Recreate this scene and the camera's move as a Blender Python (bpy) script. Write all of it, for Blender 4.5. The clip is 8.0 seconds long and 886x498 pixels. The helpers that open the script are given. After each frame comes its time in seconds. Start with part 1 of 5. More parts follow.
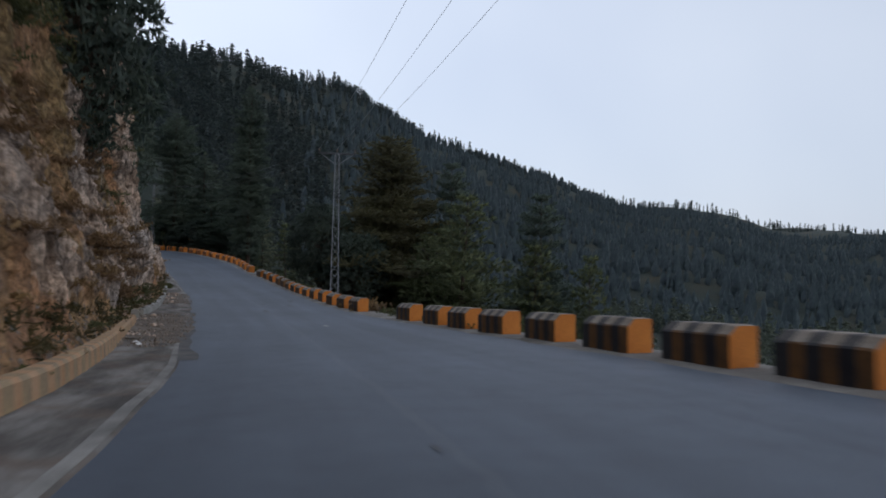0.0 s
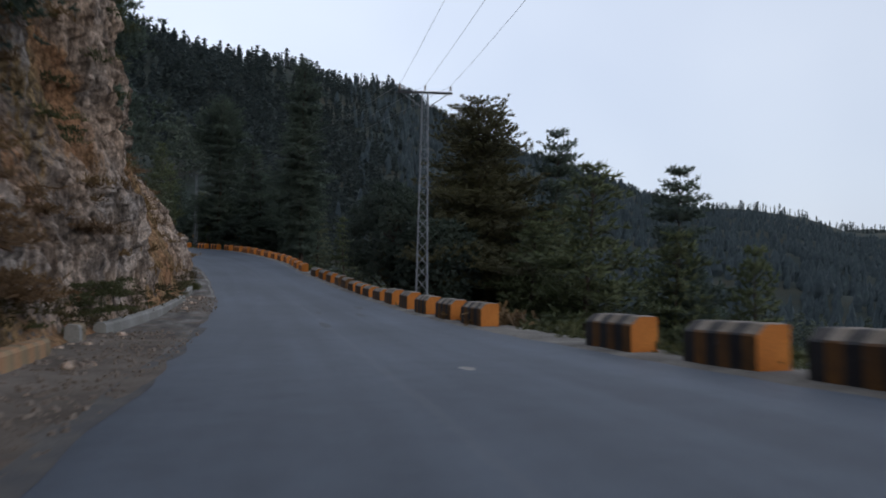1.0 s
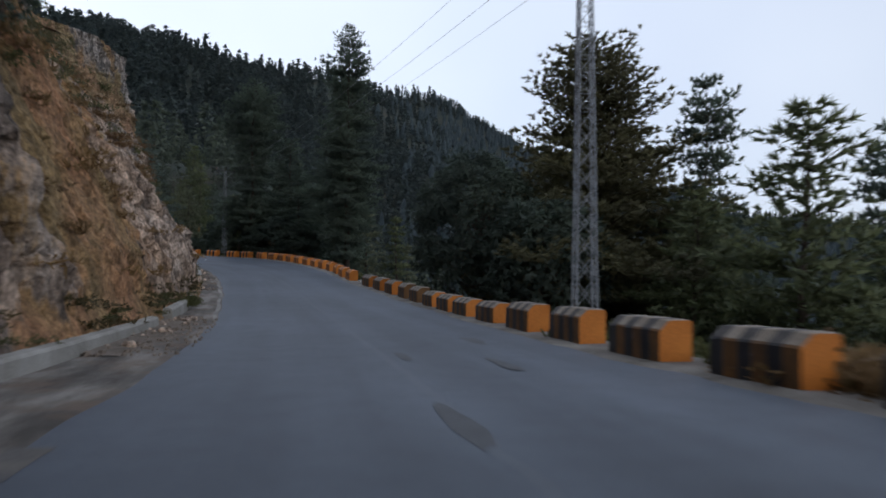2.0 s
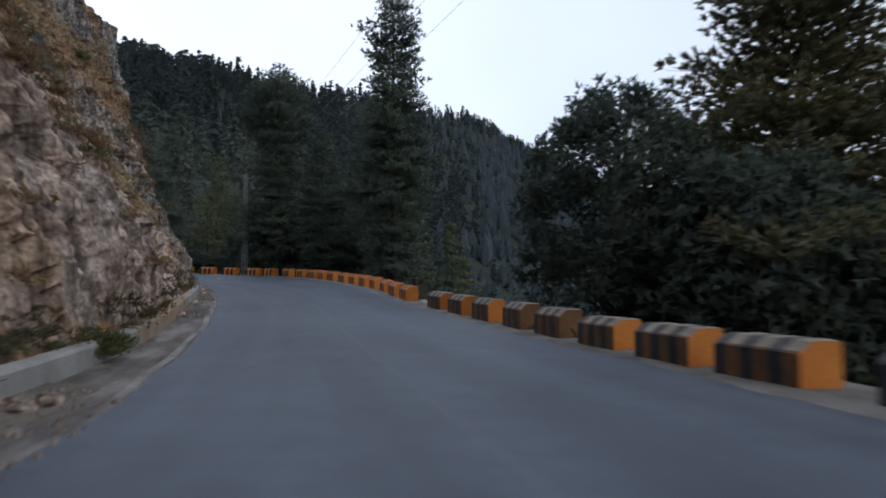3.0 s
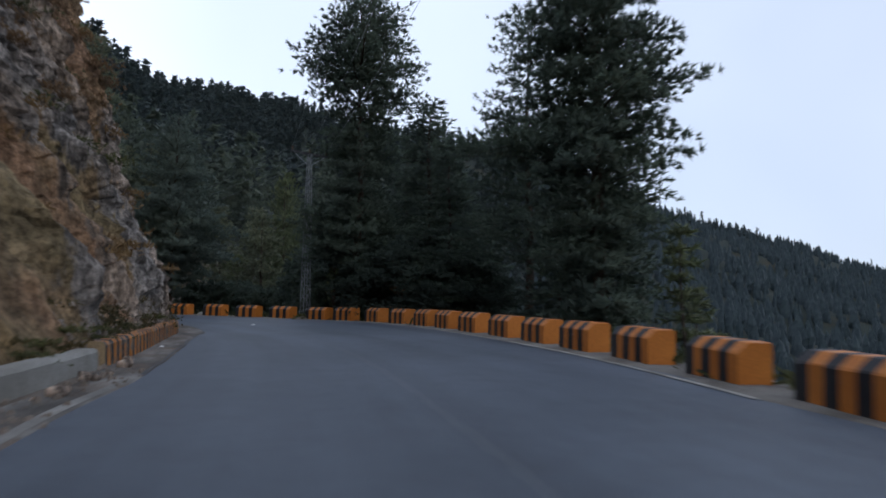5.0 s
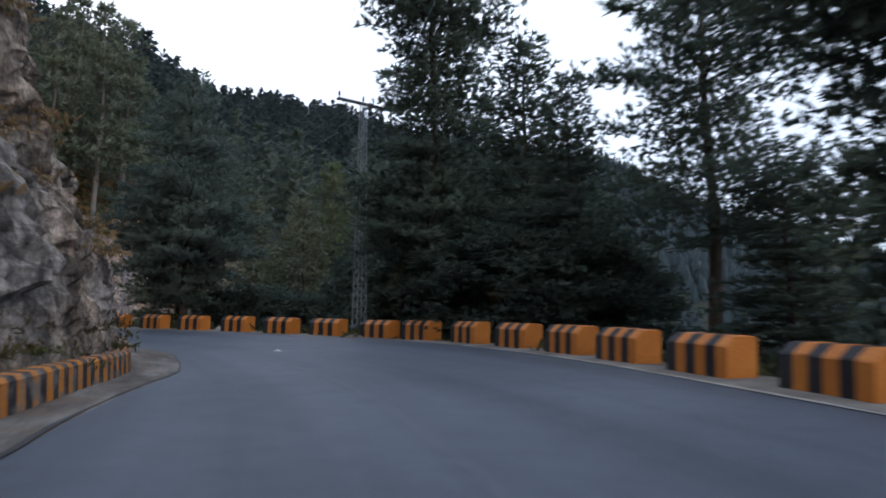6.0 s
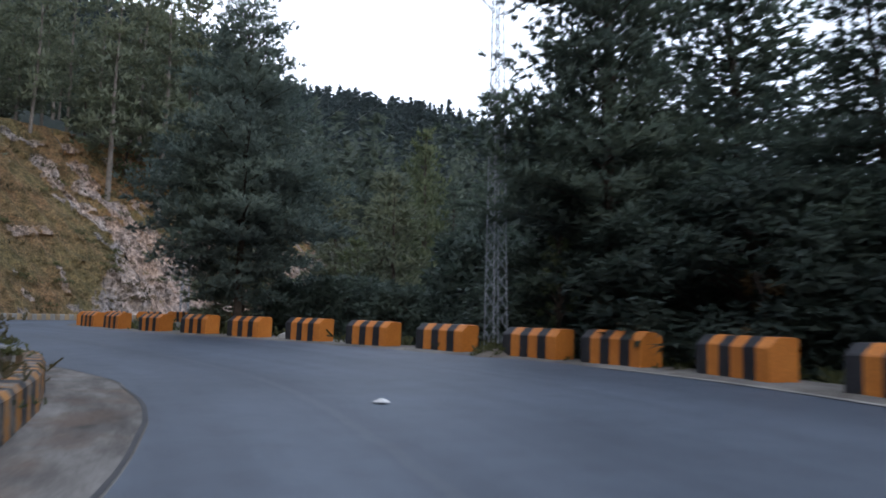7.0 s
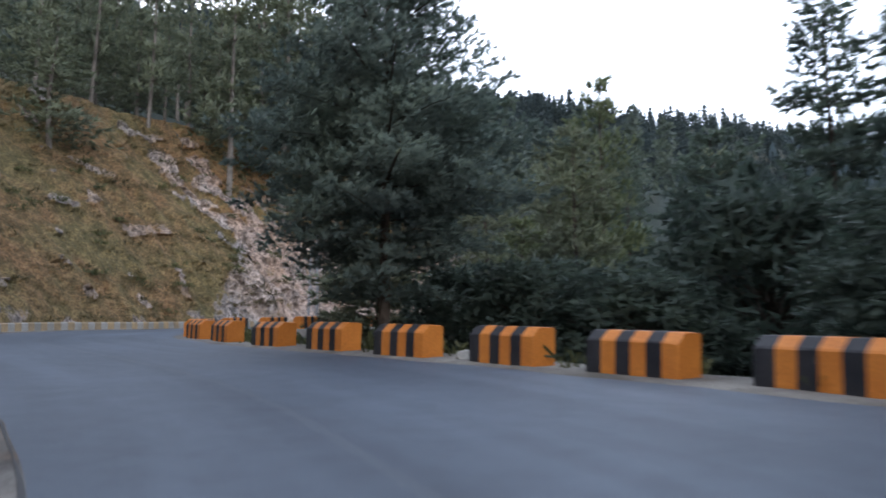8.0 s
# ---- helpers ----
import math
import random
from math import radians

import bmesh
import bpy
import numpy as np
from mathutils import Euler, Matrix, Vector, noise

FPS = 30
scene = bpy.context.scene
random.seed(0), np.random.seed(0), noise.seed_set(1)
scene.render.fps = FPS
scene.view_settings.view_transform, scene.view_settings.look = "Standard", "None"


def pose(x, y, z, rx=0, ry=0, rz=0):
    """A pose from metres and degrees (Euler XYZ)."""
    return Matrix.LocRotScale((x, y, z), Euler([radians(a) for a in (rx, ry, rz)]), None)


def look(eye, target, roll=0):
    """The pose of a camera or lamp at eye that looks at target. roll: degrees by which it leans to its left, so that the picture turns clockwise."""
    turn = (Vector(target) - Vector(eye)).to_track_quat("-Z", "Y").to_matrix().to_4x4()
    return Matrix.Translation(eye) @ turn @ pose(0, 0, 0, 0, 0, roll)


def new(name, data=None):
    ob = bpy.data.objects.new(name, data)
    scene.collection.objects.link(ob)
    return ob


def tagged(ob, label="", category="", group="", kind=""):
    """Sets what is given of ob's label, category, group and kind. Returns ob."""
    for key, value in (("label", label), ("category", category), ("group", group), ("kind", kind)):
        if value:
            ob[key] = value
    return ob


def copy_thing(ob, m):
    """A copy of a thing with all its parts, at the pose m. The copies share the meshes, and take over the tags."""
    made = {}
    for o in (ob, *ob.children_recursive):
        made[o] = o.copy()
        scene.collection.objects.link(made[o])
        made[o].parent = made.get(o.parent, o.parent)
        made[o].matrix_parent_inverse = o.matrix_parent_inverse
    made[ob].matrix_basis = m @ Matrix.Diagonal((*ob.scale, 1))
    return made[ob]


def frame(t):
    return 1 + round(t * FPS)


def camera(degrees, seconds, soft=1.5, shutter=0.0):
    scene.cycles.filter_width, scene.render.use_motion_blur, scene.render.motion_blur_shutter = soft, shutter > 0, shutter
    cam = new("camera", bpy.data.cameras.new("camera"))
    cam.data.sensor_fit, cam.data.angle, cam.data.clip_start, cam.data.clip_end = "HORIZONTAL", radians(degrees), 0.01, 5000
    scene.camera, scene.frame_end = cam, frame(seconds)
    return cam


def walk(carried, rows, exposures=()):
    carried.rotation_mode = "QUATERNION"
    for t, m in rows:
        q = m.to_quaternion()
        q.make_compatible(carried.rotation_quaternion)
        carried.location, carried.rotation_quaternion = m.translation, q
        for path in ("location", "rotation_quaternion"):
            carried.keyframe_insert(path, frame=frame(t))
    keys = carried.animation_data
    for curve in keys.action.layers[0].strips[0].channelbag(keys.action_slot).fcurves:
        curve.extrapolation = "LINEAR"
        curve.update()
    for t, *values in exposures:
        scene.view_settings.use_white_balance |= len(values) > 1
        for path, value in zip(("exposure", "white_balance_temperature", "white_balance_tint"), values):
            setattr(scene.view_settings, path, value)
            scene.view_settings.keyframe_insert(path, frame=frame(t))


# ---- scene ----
# ======== camera and its drive ========
cam = camera(61.8, 8.0, soft=1.7, shutter=0.35)
DRIVE = [
    (0.0, 0.00, 0.00, 0.00, 90.67, -1.22, -0.01),
    (0.5, -1.94, 8.52, -0.55, 90.68, -0.98, 1.89),
    (1.0, -4.13, 16.89, -1.01, 90.97, -0.99, 4.08),
    (1.5, -6.50, 25.30, -1.39, 91.37, -0.88, 5.78),
    (3.0, -14.20, 49.31, -1.97, 93.68, 0.24, 9.86),
    (3.5, -17.02, 56.92, -1.98, 94.59, 0.06, 11.09),
    (4.0, -19.96, 64.16, -1.84, 95.53, -0.16, 12.76),
    (5.5, -29.82, 86.00, -0.61, 97.64, -0.34, 17.50),
    (6.0, -33.17, 92.15, -0.23, 97.79, -0.26, 19.81),
    (6.5, -36.72, 97.77, 0.14, 97.82, -0.77, 23.99),
    (7.0, -40.24, 102.64, 0.45, 97.68, -0.98, 25.64),
    (7.5, -43.95, 106.88, 0.67, 97.63, -0.07, 30.00),
    (8.0, -47.87, 110.47, 1.02, 97.46, -0.14, 35.12),
]
walk(cam, [(r[0], pose(*r[1:])) for r in DRIVE], exposures=[(0.0, -0.07, 6350, 10), (1.5, 0.0, 6350, 10), (3.0, 0.22, 6350, 10), (3.5, 0.24, 6320, 10), (4.0, 0.03, 6320, 10), (5.5, 0.12, 5990, 10), (6.0, 0.58, 6130, 10), (6.5, 0.85, 6130, 10), (7.0, 1.0, 6100, 10), (7.5, 1.2, 6080, 10), (8.0, 1.34, 6130, 10)])

# ======== sky and light: evening, thin overcast ========
world = bpy.data.worlds.new("evening_sky")
scene.world = world
world.use_nodes = True
wt = world.node_tree
wt.nodes.clear()
w_out = wt.nodes.new("ShaderNodeOutputWorld")
w_bg = wt.nodes.new("ShaderNodeBackground")
w_sky = wt.nodes.new("ShaderNodeTexSky")
w_sky.sky_type = "NISHITA"
w_sky.sun_disc = False
w_sky.sun_elevation = radians(14)
w_sky.sun_rotation = radians(-60)
w_sky.air_density, w_sky.dust_density, w_sky.ozone_density = 1.0, 1.5, 2.0
w_veil = wt.nodes.new("ShaderNodeMix")
w_veil.data_type = "RGBA"
w_veil.inputs["Factor"].default_value = 0.72
w_tc = wt.nodes.new("ShaderNodeTexCoord")
w_noise = wt.nodes.new("ShaderNodeTexNoise")
w_noise.inputs["Scale"].default_value = 2.2
w_noise.inputs["Detail"].default_value = 3
w_ramp = wt.nodes.new("ShaderNodeValToRGB")
w_ramp.color_ramp.elements[0].position = 0.3
w_ramp.color_ramp.elements[0].color = (8.5, 9.4, 11.3, 1)
w_ramp.color_ramp.elements[1].position = 0.75
w_ramp.color_ramp.elements[1].color = (10.2, 11.0, 12.5, 1)
wt.links.new(w_tc.outputs["Generated"], w_noise.inputs["Vector"])
wt.links.new(w_noise.outputs["Fac"], w_ramp.inputs["Fac"])
wt.links.new(w_sky.outputs["Color"], w_veil.inputs["A"])
wt.links.new(w_ramp.outputs["Color"], w_veil.inputs["B"])
wt.links.new(w_veil.outputs["Result"], w_bg.inputs["Color"])
w_glow = wt.nodes.new("ShaderNodeVectorMath")
w_glow.operation = "DOT_PRODUCT"
w_glow.inputs[1].default_value = (-0.82, 0.5, 0.28)
w_even = wt.nodes.new("ShaderNodeMapRange")
for key_, v_ in (("From Min", -0.2), ("From Max", 1.0), ("To Min", 0.083), ("To Max", 0.112)):
    w_even.inputs[key_].default_value = v_
wt.links.new(w_tc.outputs["Generated"], w_glow.inputs[0])
wt.links.new(w_glow.outputs["Value"], w_even.inputs["Value"])
wt.links.new(w_even.outputs["Result"], w_bg.inputs["Strength"])
wt.links.new(w_bg.outputs["Background"], w_out.inputs["Surface"])

sun_data = bpy.data.lights.new("sun", "SUN")
sun_data.energy = 0.5
sun_data.angle = radians(40)
sun_data.color = (1.0, 0.93, 0.84)
sun = new("sun", sun_data)
sun.matrix_world = look((60, -20, 60), (-20, 60, 0))


# ======== materials ========
def nodes_of(name, rough=0.8, metal=0.0, spec=0.3):
    m = bpy.data.materials.new(name)
    m.use_nodes = True
    nt = m.node_tree
    b = nt.nodes["Principled BSDF"]
    b.inputs["Roughness"].default_value = rough
    b.inputs["Metallic"].default_value = metal
    b.inputs["Specular IOR Level"].default_value = spec
    return m, nt, b


def tex_noise(nt, scale, detail=6, rough=0.6, coord="Object"):
    tc = nt.nodes.new("ShaderNodeTexCoord")
    n = nt.nodes.new("ShaderNodeTexNoise")
    n.inputs["Scale"].default_value = scale
    n.inputs["Detail"].default_value = detail
    n.inputs["Roughness"].default_value = rough
    nt.links.new(tc.outputs[coord], n.inputs["Vector"])
    return n


def ramp(nt, src, stops):
    r = nt.nodes.new("ShaderNodeValToRGB")
    e = r.color_ramp.elements
    while len(e) < len(stops):
        e.new(0.5)
    for el, (p, c) in zip(e, stops):
        el.position = p
        el.color = (*c, 1)
    nt.links.new(src, r.inputs["Fac"])
    return r.outputs["Color"]


def mixed(nt, fac, a, b, mode="MIX"):
    m = nt.nodes.new("ShaderNodeMix")
    m.data_type = "RGBA"
    m.blend_type = mode
    for key, v in (("Factor", fac), ("A", a), ("B", b)):
        if isinstance(v, (int, float)):
            m.inputs[key].default_value = v
        elif isinstance(v, tuple):
            m.inputs[key].default_value = (*v, 1)
        else:
            nt.links.new(v, m.inputs[key])
    return m.outputs["Result"]


def bumped(nt, b, src, strength, dist):
    k = nt.nodes.new("ShaderNodeBump")
    k.inputs["Strength"].default_value = strength
    k.inputs["Distance"].default_value = dist
    nt.links.new(src, k.inputs["Height"])
    nt.links.new(k.outputs["Normal"], b.inputs["Normal"])


def mottled(name, c1, c2, scale, rough=0.85, fine=40.0, bump=0.3, dist=0.02, c3=None, spec=0.3):
    """Two-scale mottled surface: broad stains between two colours, fine grain on top."""
    m, nt, b = nodes_of(name, rough, 0.0, spec)
    broad = tex_noise(nt, scale, 5)
    grain = tex_noise(nt, fine, 4, 0.7)
    col = ramp(nt, broad.outputs["Fac"], [(0.35, c1), (0.65, c2)] if c3 is None else [(0.3, c1), (0.5, c2), (0.68, c3)])
    g = ramp(nt, grain.outputs["Fac"], [(0.3, (0.72, 0.72, 0.72)), (0.7, (1.18, 1.18, 1.18))])
    nt.links.new(mixed(nt, 1.0, col, g, "MULTIPLY"), b.inputs["Base Color"])
    bumped(nt, b, grain.outputs["Fac"], bump, dist)
    return m


def foliage(name, dark, light, rough=0.6):
    m, nt, b = nodes_of(name, rough, 0.0, 0.4)
    geo = nt.nodes.new("ShaderNodeNewGeometry")
    broad = tex_noise(nt, 0.25, 3)
    isl = ramp(nt, geo.outputs["Random Per Island"], [(0.0, dark), (1.0, light)])
    g = ramp(nt, broad.outputs["Fac"], [(0.3, (0.7, 0.7, 0.75)), (0.7, (1.25, 1.2, 1.05))])
    col = mixed(nt, 1.0, isl, g, "MULTIPLY")
    nt.links.new(col, b.inputs["Base Color"])
    thin = nt.nodes.new("ShaderNodeBsdfTranslucent")
    nt.links.new(col, thin.inputs["Color"])
    both = nt.nodes.new("ShaderNodeMixShader")
    both.inputs["Fac"].default_value = 0.45
    nt.links.new(b.outputs["BSDF"], both.inputs[1])
    nt.links.new(thin.outputs["BSDF"], both.inputs[2])
    nt.links.new(both.outputs["Shader"], nt.nodes["Material Output"].inputs["Surface"])
    return m


def asphalt_material():
    m, nt, b = nodes_of("asphalt", 0.62, 0.0, 0.4)
    broad = tex_noise(nt, 0.12, 4)
    mid = tex_noise(nt, 1.7, 6, 0.65)
    grain = tex_noise(nt, 130.0, 3, 0.8)
    # Asphalt grey pushed to blue: the sky's sheen is put into the base colour.
    c = ramp(nt, broad.outputs["Fac"], [(0.35, (0.048, 0.061, 0.083)), (0.65, (0.068, 0.085, 0.114))])
    s = ramp(nt, mid.outputs["Fac"], [(0.3, (0.82, 0.82, 0.82)), (0.5, (1, 1, 1)), (0.75, (1.15, 1.14, 1.12))])
    g = ramp(nt, grain.outputs["Fac"], [(0.3, (0.7, 0.7, 0.7)), (0.7, (1.3, 1.3, 1.3))])
    c = mixed(nt, 1.0, c, s, "MULTIPLY")
    uvn = nt.nodes.new("ShaderNodeTexCoord")
    stretch = nt.nodes.new("ShaderNodeMapping")
    stretch.inputs["Scale"].default_value = (0.9, 0.035, 1)
    nt.links.new(uvn.outputs["UV"], stretch.inputs["Vector"])
    tracks = nt.nodes.new("ShaderNodeTexNoise")
    tracks.inputs["Scale"].default_value = 1.0
    tracks.inputs["Detail"].default_value = 5
    nt.links.new(stretch.outputs["Vector"], tracks.inputs["Vector"])
    tr = ramp(nt, tracks.outputs["Fac"], [(0.35, (0.8, 0.8, 0.81)), (0.65, (1.2, 1.19, 1.17))])
    c = mixed(nt, 1.0, c, tr, "MULTIPLY")
    # the lengthwise joint between the two paved lanes
    sep = nt.nodes.new("ShaderNodeSeparateXYZ")
    nt.links.new(uvn.outputs["UV"], sep.inputs["Vector"])
    off = nt.nodes.new("ShaderNodeMath")
    off.operation = "MULTIPLY_ADD"
    nt.links.new(mid.outputs["Fac"], off.inputs[0])
    off.inputs[1].default_value = 0.3
    nt.links.new(sep.outputs["X"], off.inputs[2])
    dist = nt.nodes.new("ShaderNodeMath")
    dist.operation = "COMPARE"
    nt.links.new(off.outputs["Value"], dist.inputs[0])
    dist.inputs[1].default_value = 1.75
    dist.inputs[2].default_value = 0.07
    seam = nt.nodes.new("ShaderNodeMath")
    seam.operation = "MULTIPLY"
    nt.links.new(dist.outputs["Value"], seam.inputs[0])
    seam.inputs[1].default_value = 0.11
    c = mixed(nt, seam.outputs["Value"], c, (0.16, 0.165, 0.175))
    c = mixed(nt, 0.6, c, mixed(nt, 1.0, c, g, "MULTIPLY"))
    nt.links.new(c, b.inputs["Base Color"])
    bumped(nt, b, grain.outputs["Fac"], 0.35, 0.01)
    return m


def rock_material(name, g1, g2, soil1, soil2):
    """Weathered limestone ribs; the mesh's own soil layer tells where earth and dry grass lie in the hollows."""
    m, nt, b = nodes_of(name, 0.92, 0.0, 0.2)
    tc = nt.nodes.new("ShaderNodeTexCoord")
    broad = tex_noise(nt, 0.22, 4, 0.6)
    mid = tex_noise(nt, 1.3, 7, 0.65)
    fine = tex_noise(nt, 6.0, 7, 0.72)
    steep = nt.nodes.new("ShaderNodeMapping")
    steep.inputs["Rotation"].default_value = (0.25, -0.3, 0)
    steep.inputs["Scale"].default_value = (2.2, 2.2, 0.55)
    nt.links.new(tc.outputs["Object"], steep.inputs["Vector"])
    grainy = nt.nodes.new("ShaderNodeTexNoise")
    grainy.inputs["Scale"].default_value = 1.0
    grainy.inputs["Detail"].default_value = 8
    grainy.inputs["Roughness"].default_value = 0.68
    nt.links.new(steep.outputs["Vector"], grainy.inputs["Vector"])
    layer = nt.nodes.new("ShaderNodeAttribute")
    layer.attribute_name = "soil"
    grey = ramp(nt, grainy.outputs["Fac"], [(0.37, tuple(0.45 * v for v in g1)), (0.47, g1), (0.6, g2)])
    tint = ramp(nt, broad.outputs["Fac"], [(0.38, (0.92, 0.96, 1.02)), (0.62, (1.12, 0.98, 0.86))])
    grey = mixed(nt, 1.0, grey, tint, "MULTIPLY")
    soil = ramp(nt, mid.outputs["Fac"], [(0.38, soil1), (0.6, soil2)])
    herb = ramp(nt, broad.outputs["Fac"], [(0.4, (0.9, 0.98, 0.82)), (0.6, (1.12, 0.97, 0.88))])
    soil = mixed(nt, 1.0, soil, herb, "MULTIPLY")
    edge = nt.nodes.new("ShaderNodeMath")
    edge.operation = "MULTIPLY_ADD"
    nt.links.new(grainy.outputs["Fac"], edge.inputs[0])
    edge.inputs[1].default_value = 1.3
    nt.links.new(layer.outputs["Fac"], edge.inputs[2])
    k = ramp(nt, edge.outputs["Value"], [(0.85, (0, 0, 0)), (1.25, (1, 1, 1))])
    c = mixed(nt, k, grey, soil)
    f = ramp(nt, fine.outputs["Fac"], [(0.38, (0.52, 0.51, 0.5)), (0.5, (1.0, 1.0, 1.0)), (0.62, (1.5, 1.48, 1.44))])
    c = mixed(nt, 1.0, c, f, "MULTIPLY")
    nt.links.new(c, b.inputs["Base Color"])
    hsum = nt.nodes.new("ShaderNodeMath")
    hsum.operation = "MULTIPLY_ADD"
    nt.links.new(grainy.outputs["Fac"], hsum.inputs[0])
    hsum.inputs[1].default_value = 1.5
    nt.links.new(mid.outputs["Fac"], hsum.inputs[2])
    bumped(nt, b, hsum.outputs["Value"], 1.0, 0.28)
    return m


def apron_material():
    """Grey-brown concrete with long oily stains and thin dust."""
    m, nt, b = nodes_of("dirty_concrete", 0.9, 0.0, 0.25)
    uvn = nt.nodes.new("ShaderNodeTexCoord")
    far = nt.nodes.new("ShaderNodeMapping")
    far.inputs["Scale"].default_value = (1.1, 0.28, 1)
    nt.links.new(uvn.outputs["UV"], far.inputs["Vector"])
    stain = nt.nodes.new("ShaderNodeTexNoise")
    stain.inputs["Scale"].default_value = 1.0
    stain.inputs["Detail"].default_value = 7
    stain.inputs["Roughness"].default_value = 0.62
    nt.links.new(far.outputs["Vector"], stain.inputs["Vector"])
    dust = tex_noise(nt, 0.9, 7, 0.7)
    grain = tex_noise(nt, 30.0, 5, 0.75)
    c = ramp(nt, stain.outputs["Fac"], [(0.38, (0.062, 0.056, 0.051)), (0.5, (0.125, 0.115, 0.106)), (0.62, (0.225, 0.213, 0.198))])
    k = ramp(nt, dust.outputs["Fac"], [(0.48, (0, 0, 0)), (0.62, (0.65, 0.65, 0.65))])
    c = mixed(nt, k, c, (0.14, 0.1, 0.075))
    g = ramp(nt, grain.outputs["Fac"], [(0.3, (0.68, 0.68, 0.68)), (0.7, (1.25, 1.25, 1.25))])
    nt.links.new(mixed(nt, 1.0, c, g, "MULTIPLY"), b.inputs["Base Color"])
    bumped(nt, b, grain.outputs["Fac"], 0.5, 0.03)
    return m


def worn_paint(name, c1, c2, under, bare):
    """Road paint on concrete, scuffed through to dusty concrete; bare: share of it that is gone."""
    m, nt, b = nodes_of(name, 0.75, 0.0, 0.25)
    tone = tex_noise(nt, 1.6, 5)
    chips = tex_noise(nt, 3.2, 9, 0.72)
    grain = tex_noise(nt, 26.0, 4, 0.7)
    c = ramp(nt, tone.outputs["Fac"], [(0.35, c1), (0.65, c2)])
    k = ramp(nt, chips.outputs["Fac"], [(0.62 - 0.3 * bare, (0, 0, 0)), (0.72 - 0.3 * bare, (1, 1, 1))])
    u = ramp(nt, grain.outputs["Fac"], [(0.3, tuple(0.6 * v for v in under)), (0.7, under)])
    c = mixed(nt, k, c, u)
    g = ramp(nt, grain.outputs["Fac"], [(0.3, (0.75, 0.75, 0.75)), (0.7, (1.12, 1.12, 1.12))])
    nt.links.new(mixed(nt, 1.0, c, g, "MULTIPLY"), b.inputs["Base Color"])
    bumped(nt, b, chips.outputs["Fac"], 0.35, 0.02)
    return m


ASPHALT = asphalt_material()
RIM = mottled("worn_concrete_rim", (0.13, 0.124, 0.115), (0.28, 0.268, 0.25), 0.7, 0.9, 22.0)
PALERIM = mottled("pale_concrete_strip", (0.2, 0.19, 0.175), (0.36, 0.345, 0.32), 0.9, 0.9, 22.0)
CONCRETE = mottled("old_concrete", (0.2, 0.19, 0.17), (0.32, 0.31, 0.29), 0.6, 0.85, 25.0)
APRON = apron_material()
# Weathered yellow with the shade on the blocks' road face put into it.
SHADEDYELLOW = mottled("old_yellow_paint_shaded", (0.09, 0.05, 0.025), (0.2, 0.095, 0.03), 1.6, 0.7, 22.0, 0.15, 0.01)
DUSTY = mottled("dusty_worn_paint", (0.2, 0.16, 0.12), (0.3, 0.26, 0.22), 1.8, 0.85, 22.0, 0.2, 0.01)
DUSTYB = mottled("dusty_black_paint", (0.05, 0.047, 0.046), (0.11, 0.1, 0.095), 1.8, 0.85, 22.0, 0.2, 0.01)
ROADDUST = mottled("dusty_asphalt", (0.075, 0.074, 0.078), (0.125, 0.115, 0.105), 1.3, 0.9, 24.0, 0.4, 0.02)
GRAVEL = mottled("roadside_gravel", (0.12, 0.108, 0.094), (0.24, 0.222, 0.2), 0.7, 0.95, 18.0, 0.8, 0.05)
DIRT = mottled("dusty_soil", (0.09, 0.072, 0.058), (0.19, 0.16, 0.135), 0.5, 0.95, 14.0, 0.8, 0.05)
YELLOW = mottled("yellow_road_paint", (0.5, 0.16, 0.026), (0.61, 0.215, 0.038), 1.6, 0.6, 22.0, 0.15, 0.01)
KERBY = worn_paint("scuffed_yellow_paint", (0.42, 0.15, 0.022), (0.56, 0.21, 0.03), (0.24, 0.2, 0.16), 0.45)
KERBB = worn_paint("scuffed_black_paint", (0.016, 0.016, 0.02), (0.04, 0.04, 0.044), (0.17, 0.15, 0.13), 0.4)
KERBY2 = worn_paint("rubbed_yellow_paint", (0.34, 0.15, 0.035), (0.44, 0.2, 0.05), (0.26, 0.22, 0.18), 0.5)
KERBB2 = worn_paint("rubbed_black_paint", (0.03, 0.03, 0.032), (0.07, 0.066, 0.064), (0.22, 0.19, 0.165), 0.4)
BLACKP = mottled("black_road_paint", (0.014, 0.014, 0.018), (0.035, 0.034, 0.038), 1.6, 0.6, 22.0, 0.15, 0.01)
WORN = mottled("worn_paint_concrete", (0.2, 0.15, 0.1), (0.34, 0.24, 0.13), 1.5, 0.8, 22.0, 0.3, 0.02)
FADED = mottled("faded_orange_paint", (0.36, 0.19, 0.09), (0.42, 0.26, 0.15), 1.2, 0.8, 20.0, 0.3, 0.02)
STEEL = mottled("galvanised_steel", (0.2, 0.215, 0.24), (0.32, 0.34, 0.37), 3.0, 0.5, 30.0, 0.05, 0.005, spec=0.5)
DARKSTEEL = mottled("dark_steel", (0.06, 0.06, 0.07), (0.11, 0.11, 0.12), 3.0, 0.5, 30.0, 0.05, 0.005)
CERAMIC = mottled("brown_ceramic", (0.1, 0.05, 0.03), (0.16, 0.09, 0.05), 5.0, 0.3, 30.0, 0.05, 0.005)
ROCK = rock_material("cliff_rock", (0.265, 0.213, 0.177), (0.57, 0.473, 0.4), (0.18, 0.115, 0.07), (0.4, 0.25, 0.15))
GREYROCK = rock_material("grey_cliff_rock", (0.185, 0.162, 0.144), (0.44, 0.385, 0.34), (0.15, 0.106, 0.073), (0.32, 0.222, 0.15))
